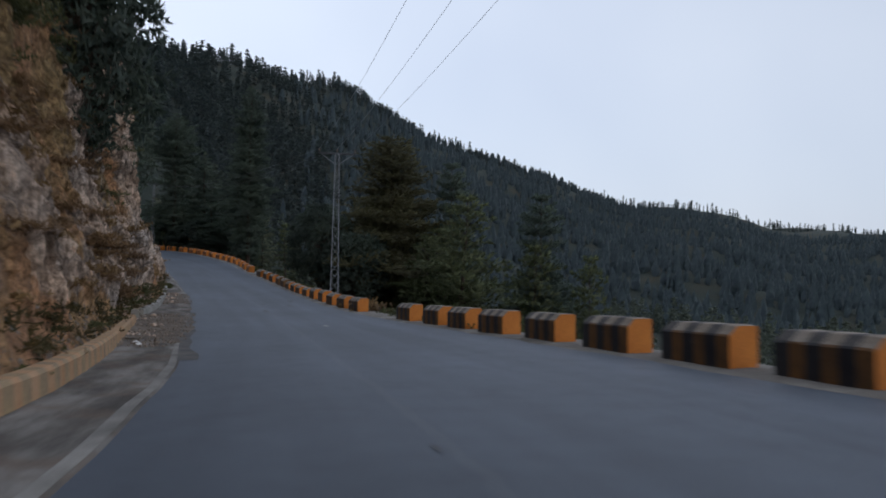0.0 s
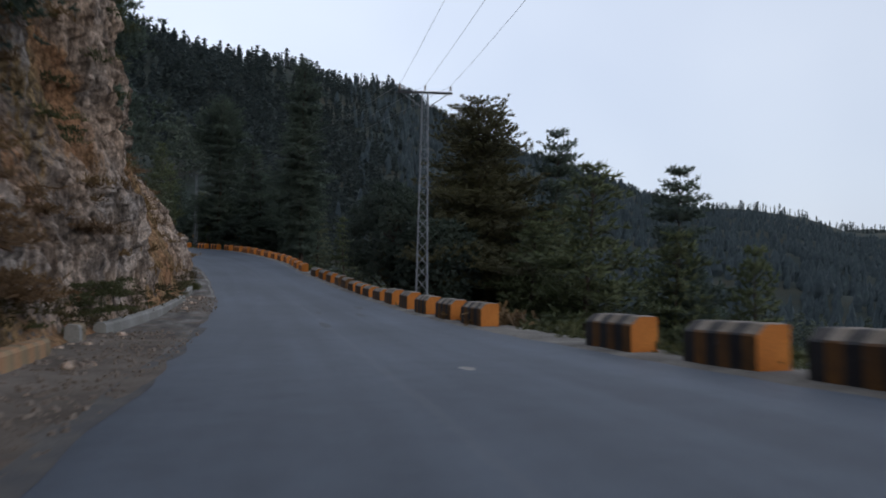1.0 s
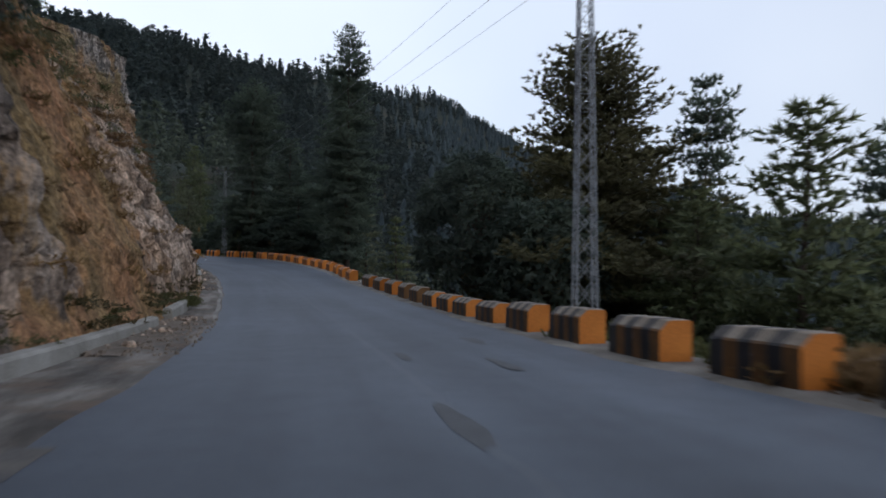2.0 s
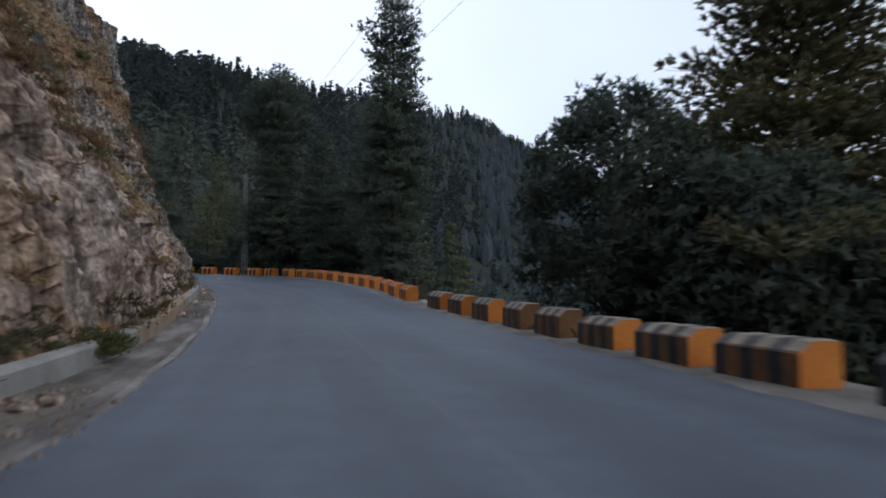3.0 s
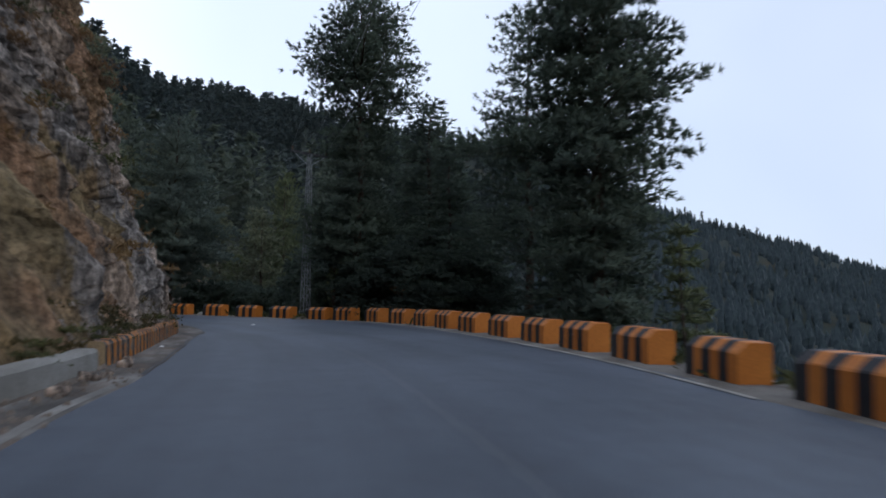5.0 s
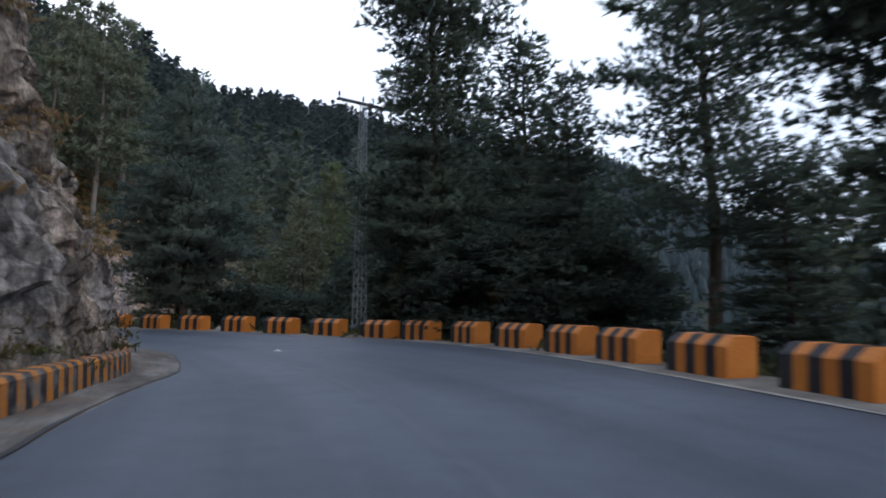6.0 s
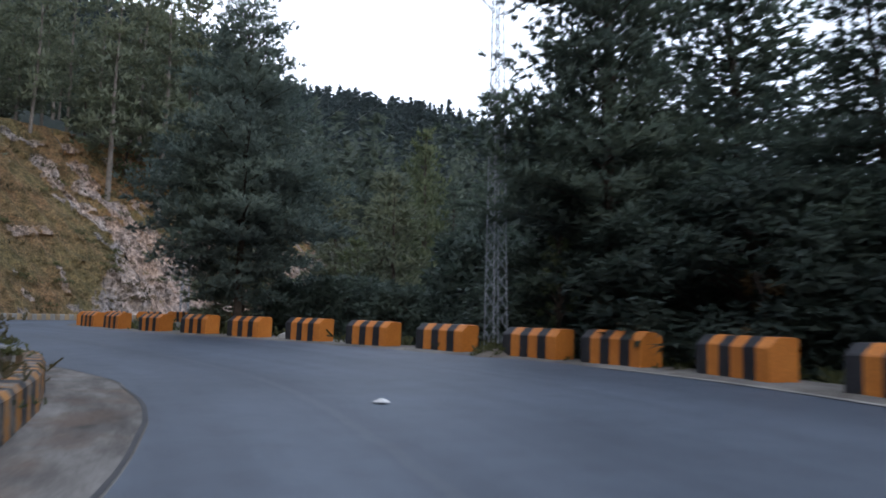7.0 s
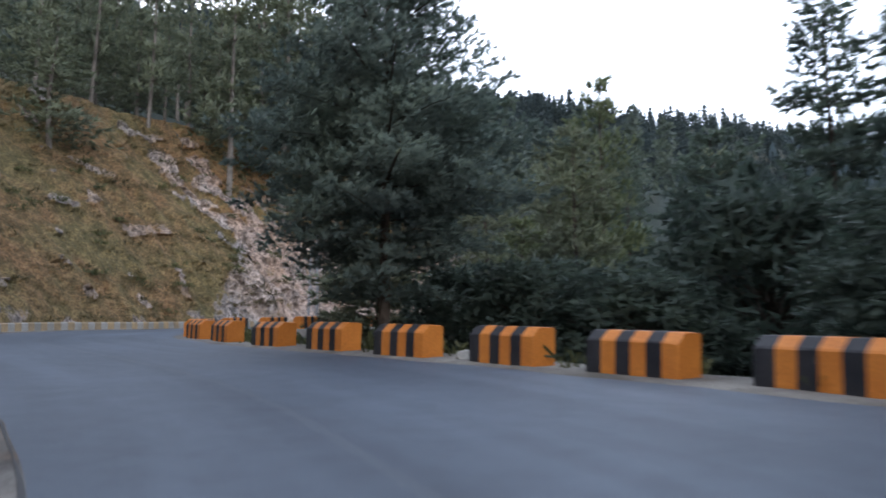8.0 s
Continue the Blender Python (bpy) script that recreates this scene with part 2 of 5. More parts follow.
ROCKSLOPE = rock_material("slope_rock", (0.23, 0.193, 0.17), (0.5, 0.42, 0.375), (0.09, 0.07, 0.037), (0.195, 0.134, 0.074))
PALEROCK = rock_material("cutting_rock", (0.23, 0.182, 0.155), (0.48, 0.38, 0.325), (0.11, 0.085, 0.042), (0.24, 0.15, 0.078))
GROUND = mottled("hillside_ground", (0.024, 0.034, 0.03), (0.034, 0.043, 0.036), 0.05, 0.95, 1.5, 0.8, 0.2, c3=(0.052, 0.047, 0.032))
BARK = mottled("bark", (0.05, 0.038, 0.03), (0.12, 0.09, 0.07), 1.5, 0.9, 12.0, 0.9, 0.05)
PALEBARK = mottled("pale_pine_bark", (0.14, 0.12, 0.1), (0.24, 0.2, 0.17), 1.5, 0.9, 12.0, 0.9, 0.05)
NEEDLE = foliage("conifer_needles", (0.084, 0.12, 0.1), (0.14, 0.182, 0.14))
HILLNEEDLE = foliage("hillside_needles", (0.135, 0.16, 0.112), (0.235, 0.26, 0.172))
NEARFOREST = foliage("slope_forest", (0.085, 0.11, 0.09), (0.14, 0.168, 0.13))
# Blue-green pine, paler than NEEDLE: glare over the tree is put into its colour.
GLAREPINE = foliage("blue_pine_needles_glare", (0.12, 0.165, 0.15), (0.2, 0.25, 0.212))
NEEDLE2 = foliage("pale_pine_needles", (0.085, 0.11, 0.062), (0.19, 0.22, 0.112))
LEAF = foliage("broadleaf_foliage", (0.052, 0.078, 0.066), (0.09, 0.118, 0.092))
OLIVE = foliage("olive_brown_foliage", (0.09, 0.092, 0.05), (0.168, 0.158, 0.082))
# Aerial haze is put into these two colours as blue, weaker in FLANK.
FOREST = foliage("haze_tinted_forest", (0.038, 0.059, 0.07), (0.054, 0.08, 0.091))
FLANK = foliage("haze_tinted_flank", (0.05, 0.07, 0.074), (0.082, 0.108, 0.106))
SHRUB = foliage("roadside_shrub", (0.045, 0.055, 0.022), (0.13, 0.135, 0.06))
DRYBUSH = foliage("brown_dry_bush", (0.12, 0.078, 0.044), (0.26, 0.165, 0.092))
DRYGRASS = foliage("dry_grass", (0.12, 0.075, 0.035), (0.3, 0.2, 0.1))
RUBBLE = mottled("rubble_stone", (0.13, 0.105, 0.087), (0.26, 0.215, 0.18), 0.8, 0.9, 20.0, 0.4, 0.02)
PALESTONE = mottled("pale_stone", (0.28, 0.265, 0.245), (0.4, 0.38, 0.35), 2.0, 0.9, 20.0, 0.4, 0.02)
TAR = mottled("fresh_tar", (0.038, 0.041, 0.048), (0.056, 0.061, 0.07), 2.0, 0.6, 60.0, 0.3, 0.01)
SLOPEGRASS = foliage("olive_dry_grass", (0.045, 0.045, 0.02), (0.12, 0.09, 0.04))
WHITE = mottled("white_litter", (0.6, 0.6, 0.6), (0.75, 0.75, 0.74), 6.0, 0.6, 30.0)


# ======== small builders ========
def mesh_of(name, verts, faces, mats, face_mats=None, smooth=False):
    me = bpy.data.meshes.new(name)
    me.from_pydata(verts, [], faces)
    for m in (mats if isinstance(mats, (list, tuple)) else [mats]):
        me.materials.append(m)
    if face_mats is not None:
        me.polygons.foreach_set("material_index", face_mats)
    if smooth:
        me.polygons.foreach_set("use_smooth", [True] * len(me.polygons))
    me.update()
    return me


def part(name, me, parent, label=""):
    ob = new(name, me)
    ob.parent = parent
    if label:
        ob["label"] = label
    return ob


def beam(a, b, w, sides=4, w2=None):
    """Vertices and faces of a bar from a to b."""
    a, b = Vector(a), Vector(b)
    q = (b - a).to_track_quat("Z", "Y")
    w2 = w if w2 is None else w2
    vs = []
    for p, ww in ((a, w), (b, w2)):
        for i in range(sides):
            an = 2 * math.pi * (i + 0.5) / sides
            vs.append(p + q @ Vector((math.cos(an) * ww, math.sin(an) * ww, 0)))
    fs = [(i, (i + 1) % sides, sides + (i + 1) % sides, sides + i) for i in range(sides)]
    fs += [tuple(range(sides))[::-1], tuple(range(sides, 2 * sides))]
    return vs, fs


def joined(pieces):
    V, F = [], []
    for vs, fs in pieces:
        o = len(V)
        V += [tuple(v) for v in vs]
        F += [tuple(i + o for i in f) for f in fs]
    return V, F


def spline(pts, step):
    """Points every step metres along a smooth curve through pts."""
    p = np.array(pts, float)
    k = np.r_[0, np.cumsum(np.linalg.norm(np.diff(p[:, :2], axis=0), axis=1))]
    m = np.gradient(p, k, axis=0)
    s = np.arange(0, k[-1], step)
    i = np.clip(np.searchsorted(k, s, side="right") - 1, 0, len(k) - 2)
    h = (k[i + 1] - k[i])[:, None]
    u = (s - k[i])[:, None] / h
    return s, (2 * u**3 - 3 * u**2 + 1) * p[i] + (u**3 - 2 * u**2 + u) * h * m[i] + (3 * u**2 - 2 * u**3) * p[i + 1] + (u**3 - u**2) * h * m[i + 1]


# ======== plan: the lane that is driven, the line of blocks ========
H_EYE = 1.35
LANE = [(9.2, -50, 1.9), (4.6, -24, 0.2)] + [(r[1], r[2], r[3] - H_EYE) for r in DRIVE] + [
    (-53.5, 114.6, -0.1), (-60.0, 118.2, 0.15), (-67.0, 120.6, 0.5), (-74.0, 122.3, 0.9), (-80.0, 124.6, 1.2), (-84.5, 128.5, 1.5),
    (-87.5, 134.0, 1.8), (-89.0, 142.0, 2.1), (-89.5, 152.0, 2.5), (-90.0, 170.0, 3.3), (-90.0, 200.0, 4.5)]
LS, LP = spline(LANE, 0.5)
LT = np.gradient(LP[:, :2], axis=0)
LT /= np.linalg.norm(LT, axis=1)[:, None]
LN = np.stack([LT[:, 1], -LT[:, 0]], 1)
S0 = LS[np.argmin(np.hypot(*LP[:, :2].T))]

BLOCK_LINE = [(20.5, -31, 0.9), (11.4, -5.5, -0.9), (5.4, 13.6, -1.85), (2.42, 22.86, -2.32), (-0.8, 32.2, -2.79), (-4.01, 40.42, -3.05), (-10.6, 58.8, -3.16), (-17.85, 77.58, -2.7), (-21.85, 86.0, -2.21),
              (-26.8, 97.0, -1.4), (-32.5, 106.46, -0.7), (-38.0, 114.2, -0.17), (-42.9, 119.0, 0.13), (-48.3, 121.9, 0.37), (-54.6, 123.94, 0.64),
              (-61.4, 125.8, 0.9), (-69.6, 128.4, 1.15), (-75.4, 131.0, 1.4), (-79.0, 135.0, 1.65), (-80.8, 141.0, 1.95), (-81.5, 152.0, 2.4), (-82, 170, 3.2), (-82, 200, 4.4)]
BS, BP = spline(BLOCK_LINE, 0.25)


def at_lane(x, y):
    """Nearest index on the lane and the distance to its right, for arrays."""
    x, y = np.atleast_1d(x), np.atleast_1d(y)
    idx = np.empty(len(x), int)
    for c in range(0, len(x), 4000):
        dd = (x[c:c + 4000, None] - LP[None, :, 0]) ** 2 + (y[c:c + 4000, None] - LP[None, :, 1]) ** 2
        idx[c:c + 4000] = dd.argmin(1)
    side = (x - LP[idx, 0]) * LN[idx, 0] + (y - LP[idx, 1]) * LN[idx, 1]
    far = np.hypot(x - LP[idx, 0], y - LP[idx, 1])
    return idx, np.where(side < 0, -far, far)


# distance from lane to block line, and its level, at each lane point
RLAT = np.empty(len(LP))
RZ = np.empty(len(LP))
for i in range(len(LP)):
    rel = BP[:, :2] - LP[i, :2]
    along = np.abs(rel @ LT[i]) + np.where(rel @ LN[i] < 0, 99, 0) + 0.02 * np.abs(rel @ LN[i])
    j = along.argmin()
    RLAT[i], RZ[i] = rel[j] @ LN[i], BP[j, 2]
kern = np.ones(13) / 13
RLAT = np.convolve(np.pad(RLAT, 6, "edge"), kern, "valid")
RZ = np.convolve(np.pad(RZ, 6, "edge"), kern, "valid")
FALL = (RZ - LP[:, 2]) / RLAT
YK = LS - S0
# left edge of the asphalt and foot of the kerb wall, by station from the start
EDGE = np.interp(YK, [-60, 0, 14, 19, 28, 37, 50, 75, 84, 95, 103, 109, 113, 116, 120, 125, 131, 137, 150, 170, 260], [-1.5, -1.5, -1.65, -1.9, -2.3, -2.4, -2.45, -2.4, -2.6, -2.7, -2.5, -2.2, -1.7, -0.95, -0.6, -0.7, -1.6, -2.4, -2.8, -2.8, -2.8])
WALL = np.interp(YK, [-60, 0, 12, 17, 26, 37, 46, 55, 70, 85, 100, 108, 112, 116, 121, 126, 132, 150, 260], [-2.9, -2.9, -3.05, -3.3, -3.9, -4.55, -4.2, -4.0, -3.5, -3.7, -3.4, -3.0, -2.6, -2.0, -1.75, -1.9, -2.6, -4.0, -4.0])


def road_z(i, lat):
    return LP[i, 2] + np.where(lat > 0, FALL[i] * lat, FALL[i] * 0.6 * lat)


def place(i, lat, up=0.0):
    return (LP[i, 0] + LN[i, 0] * lat, LP[i, 1] + LN[i, 1] * lat, float(road_z(i, lat)) + up)


def place_s(s, lat, up=0.0):
    """As place(), for a distance s from the start; lat is a function of the index or a number."""
    f = min(max((s + S0) / 0.5, 0), len(LP) - 2)
    i, w = int(f), f % 1
    la, lb = (lat(i), lat(i + 1)) if callable(lat) else (lat, lat)
    return tuple(np.array(place(i, la, up)) * (1 - w) + np.array(place(i + 1, lb, up)) * w)


def strip(name, i0, i1, lats, mat, up=None, noise_amp=0.0):
    """A sheet along the lane between stations, with cross offsets given by functions of the index."""
    V, F = [], []
    n = len(lats)
    for a, i in enumerate(range(i0, i1)):
        for b, f in enumerate(lats):
            x, y, z = place(i, f(i))
            u = up[b](i) if up else 0.0
            if noise_amp:
                u += noise_amp * noise.noise((x * 0.9, y * 0.9, b))
            V.append((x, y, z + u))
            if a and b:
                o = a * n + b
                F.append((o - n - 1, o - n, o, o - 1))
    me = mesh_of(name, V, F, mat, smooth=True)
    uv = me.uv_layers.new(name="lane")
    vi = np.empty(len(me.loops), int)
    me.loops.foreach_get("vertex_index", vi)
    across = np.array([f(i0 + k // n) for k in range(len(V)) for f in (lats[k % n],)])
    uv.data.foreach_set("uv", np.stack([across[vi], (vi // n) * 0.5], 1).astype(np.float32).ravel())
    return me


def idx(station):
    """Index on the lane for a distance from the start."""
    return int(np.clip(round((station + S0) / 0.5), 0, len(LP) - 1))


# ======== road, apron, shoulder ========
I0, I1 = 4, len(LP) - 4


def wob(i, k, a):
    return a * noise.noise((LP[i, 0] * 0.35, LP[i, 1] * 0.35, k))


road = new("road", strip("road", I0, I1, [(lambda i, k=k: EDGE[i] + wob(i, 3, 0.12) + (RLAT[i] - 1.0 + wob(i, 8, 0.18) - EDGE[i]) * k / 12) for k in range(13)], ASPHALT))
tagged(road, "worn dark grey asphalt mountain road without lane markings", "road", kind="structure")
apron = new("pavement", strip("pavement", I0, I1, [lambda i: WALL[i] - 0.5, lambda i: WALL[i] * 0.7 + EDGE[i] * 0.3, lambda i: EDGE[i] + wob(i, 3, 0.12) - 0.01, lambda i: EDGE[i] + 0.25],
            APRON, [lambda i: 0.05, lambda i: 0.03, lambda i: 0.015, lambda i: -0.06]))
tagged(apron, "cracked pale concrete drainage apron beside the asphalt", "pavement", kind="structure")
for r0_, r1_ in ((-40, 23), (62, 97)):
    rim = new("apron_rim", strip("apron_rim", idx(r0_), idx(r1_), [lambda i: EDGE[i] + wob(i, 3, 0.12) - 0.17 + wob(i, 31, 0.05), lambda i: EDGE[i] + wob(i, 3, 0.12) - 0.015], RIM, [lambda i: 0.024, lambda i: 0.02]))
    tagged(rim, "pale concrete rim along the edge of the asphalt", "kerb edge", kind="structure")
dust = new("road_dust", strip("road_dust", idx(17), idx(42), [lambda i: EDGE[i] + wob(i, 3, 0.12) - 0.04, lambda i: EDGE[i] + 0.14 + wob(i, 51, 0.12), lambda i: EDGE[i] + 0.3 + wob(i, 52, 0.3)], ROADDUST, [lambda i: 0.022, lambda i: 0.012, lambda i: 0.005]))
tagged(dust, "thin brown dust blown over the asphalt edge", "dust", kind="structure")
joint = new("tar_joint", strip("tar_joint", idx(97), idx(140), [lambda i: EDGE[i] + wob(i, 3, 0.12) - 0.03 + wob(i, 37, 0.06), lambda i: EDGE[i] + wob(i, 3, 0.12) + 0.02 + wob(i, 39, 0.06)], BLACKP, [lambda i: 0.024, lambda i: 0.022]))
tagged(joint, "dark cracked tar joint between apron and asphalt", "road joint", kind="structure")
edge_line = new("edge_strip", strip("edge_strip", idx(93), idx(124), [lambda i: RLAT[i] - 1.2 + wob(i, 41, 0.06), lambda i: RLAT[i] - 1.07 + wob(i, 42, 0.05)], PALERIM, [lambda i: 0.014, lambda i: 0.016]))
tagged(edge_line, "thin pale concrete strip along the outer asphalt edge", "kerb edge", kind="structure")
shoulder = new("shoulder", strip("shoulder", I0, I1, [lambda i: RLAT[i] - 1.4, lambda i: RLAT[i] - 1.0 + wob(i, 8, 0.18), lambda i: RLAT[i] - 0.75, lambda i: RLAT[i] - 0.2, lambda i: RLAT[i] + 0.5, lambda i: RLAT[i] + 1.1],
               GRAVEL, [lambda i: -0.06, lambda i: 0.006, lambda i: 0.03, lambda i: 0.02, lambda i: 0.0, lambda i: -0.4], 0.03))
tagged(shoulder, "dusty gravel shoulder under the barrier blocks", "road shoulder", kind="structure")

# ======== the ground: one sheet to the horizon ========
CREST_AZ = [-180, -120, -80, -60, -45, -36, -28, -20, -14, -8, 0, 8, 18, 31, 60, 100, 140, 180]
CREST_R = [500, 420, 420, 480, 560, 650, 700, 760, 850, 950, 1050, 1150, 1300, 1500, 1700, 1700, 900, 500]
CREST_EL = [20, 25, 25, 22, 19, 17.1, 15.9, 14.8, 14.0, 13.2, 10.2, 6.4, 4.1, 2.1, 2, 3, 8, 20]


def ground_z(x, y):
    """Level of the ground for arrays of places."""
    i, lat = at_lane(x, y)
    zr = LP[i, 2]
    beyond = lat - RLAT[i] - 0.9
    # downhill side
    drop = np.where(beyond > 0, np.minimum(beyond * 0.72, 14 + beyond * 0.45), 0)
    low = np.maximum(RZ[i] - 0.45 - drop, -46)
    # uphill side
    back = -lat + WALL[i] - 1.2
    rise = np.interp(YK[i], [-60, 20, 60, 110, 130, 150, 165, 260], [18, 18, 18, 18, 18, 14, 8, 6])
    lean = np.interp(YK[i], [-60, 20, 60, 95, 120, 140, 160, 260], [3.2, 3.2, 2.1, 2.0, 2.3, 2.0, 1.25, 1.2])
    up = np.where(back > 0, np.minimum(back * lean, rise + np.minimum(np.maximum(back - rise / lean, 0) * 0.72, 60)) - 1.6 * np.clip(back, 0, 1), 0)
    near = np.where(lat > 0, np.where(beyond > 0, low, np.minimum(zr, RZ[i]) - 0.45), np.where(back > 0, zr - 0.3 + up, zr - 0.45))
    dx, dy = x + 25, y - 60
    r = np.hypot(dx, dy)
    az = np.degrees(np.arctan2(dx, dy))
    R = np.interp(az, CREST_AZ, CREST_R)
    top = R * np.tan(np.radians(np.interp(az, CREST_AZ, CREST_EL)))
    r0 = np.interp(az, [-180, -60, -40, -20, 0, 180], [60, 60, 95, 150, 220, 220])
    u = np.clip((r - r0) / (R - r0), 0, 1.4)
    base = np.interp(az, [-180, -60, -35, -10, 20, 180], [5, 5, -15, -40, -46, -46])
    hill = base + (top - base) * np.where(u < 1, u ** 1.12, 1 - (u - 1) * 0.5)
    hill = hill + np.clip(r / 250 - 0.6, 0, 1) * (14 * np.sin(x / 61 + y / 97) * np.sin(y / 53 - x / 120) + 5 * np.sin(x / 23 + 1.3) * np.sin(y / 19))
    k = np.clip((np.hypot(x - LP[i, 0], y - LP[i, 1]) - 34) / 60, 0, 1)
    k = k * k * (3 - 2 * k)
    return near * (1 - k) + np.maximum(hill, -46) * k


def graded(lo, hi, fine, far_lo, far_hi):
    mid = list(np.arange(lo, hi, fine))
    a, st = [lo], fine
    while a[-1] > far_lo:
        st *= 1.065
        a.append(a[-1] - st)
    b, st = [mid[-1]], fine
    while b[-1] < far_hi:
        st *= 1.065
        b.append(b[-1] + st)
    return np.array(a[:0:-1] + mid + b[1:])


gx, gy = graded(-135, 40, 2.0, -2400, 2600), graded(-50, 185, 2.0, -1800, 3000)
GX, GY = np.meshgrid(gx, gy)
GZ = ground_z(GX.ravel(), GY.ravel())
nx, ny = len(gx), len(gy)
q = np.arange(nx * ny).reshape(ny, nx)
gf = np.stack([q[:-1, :-1], q[:-1, 1:], q[1:, 1:], q[1:, :-1]], -1).reshape(-1, 4)
ground = new("ground", mesh_of("ground", np.stack([GX.ravel(), GY.ravel(), GZ], 1).tolist(), gf.tolist(), GROUND, smooth=True))
tagged(ground, "brown and olive grassy mountainside falling to a valley", "ground", kind="structure")


# ======== kerb wall at the foot of the cliff ========
def kerb_wall(s0, s1, h, mats, striped, label, band=0.42):
    """A low concrete wall along the lane's left side; painted stripes are faces of their own."""
    V, F, M = [], [], []
    st = np.arange(s0, s1, band)
    prof = [(0.0, -0.15), (-0.03, h - 0.06), (-0.08, h), (-0.3, h + 0.01), (-0.34, h - 0.05), (-0.36, -0.15)]
    n = len(prof)
    for a, s in enumerate(st):
        f = (s + S0) / 0.5
        i = int(f)
        w = f - i
        p = np.array(place(i, WALL[i])) * (1 - w) + np.array(place(i + 1, WALL[i + 1])) * w
        nn = LN[i] * (1 - w) + LN[i + 1] * w
        jog = 0.02 * noise.noise((s * 1.7, h, 4))
        for dl, dz in prof:
            V.append((p[0] + nn[0] * (dl + jog), p[1] + nn[1] * (dl + jog), p[2] + dz + (jog if dz > 0 else 0)))
        if a:
            for b in range(n - 1):
                o = a * n + b
                F.append((o - n, o, o + 1, o - n + 1))
                M.append((a % 2) if striped and b < 3 else 2)
    F += [tuple(range(n))[::-1], tuple(range(len(V) - n, len(V)))]
    M += [2, 2]
    ob = new("kerb_wall", mesh_of("kerb_wall", V, F, mats, M))
    tagged(ob, label, "kerb wall", "kerb walls at the cliff foot", "structure")
    return ob


kerb_wall(-30, 33.0, 0.42, [FADED, WORN, FADED], True, "low concrete kerb wall with faded orange paint at the cliff foot")
kerb_wall(35.5, 36.6, 0.5, [WORN, CONCRETE, CONCRETE], True, "broken stub of pale concrete kerb wall")
kerb_wall(38.5, 59.0, 0.36, [CONCRETE, WORN, CONCRETE], False, "low bare grey concrete kerb wall under the cliff")
kerb_wall(61.5, 70.0, 0.45, [CONCRETE, WORN, CONCRETE], False, "low bare grey concrete kerb wall under the cliff")
kerb_wall(70.0, 84.0, 0.48, [KERBY2, DUSTY, WORN], True, "low concrete kerb wall with worn yellow stripes")
kerb_wall(84.0, 98.0, 0.42, [CONCRETE, WORN, CONCRETE], False, "low bare grey concrete kerb wall under the cliff")
kerb_wall(98.4, 118.2, 0.5, [KERBY, KERBB, WORN], True, "low concrete kerb wall painted with scuffed yellow and black stripes", 0.29)
kerb_wall(118.12, 127.0, 0.5, [KERBY2, KERBB2, WORN], True, "low concrete kerb wall with rubbed yellow and black stripes", 0.29)
kerb_wall(127.2, 226.0, 0.5, [WORN, CONCRETE, CONCRETE], True, "pale weathered kerb wall with worn yellow stripes")


# ======== cliff ========
LEAN_S = [-60, 20, 50, 62, 80, 100, 112, 125, 140, 160, 240]
LEAN_K = [0.28, 0.28, 0.3, 0.52, 0.62, 0.66, 0.56, 0.45, 0.45, 0.8, 0.85]


def step01(a, b, x):
    u = min(max((x - a) / (b - a), 0.0), 1.0)
    return u * u * (3 - 2 * u)


def ridged(x, y, z):
    return 1 - 2.2 * abs(noise.noise((x, y, z)))


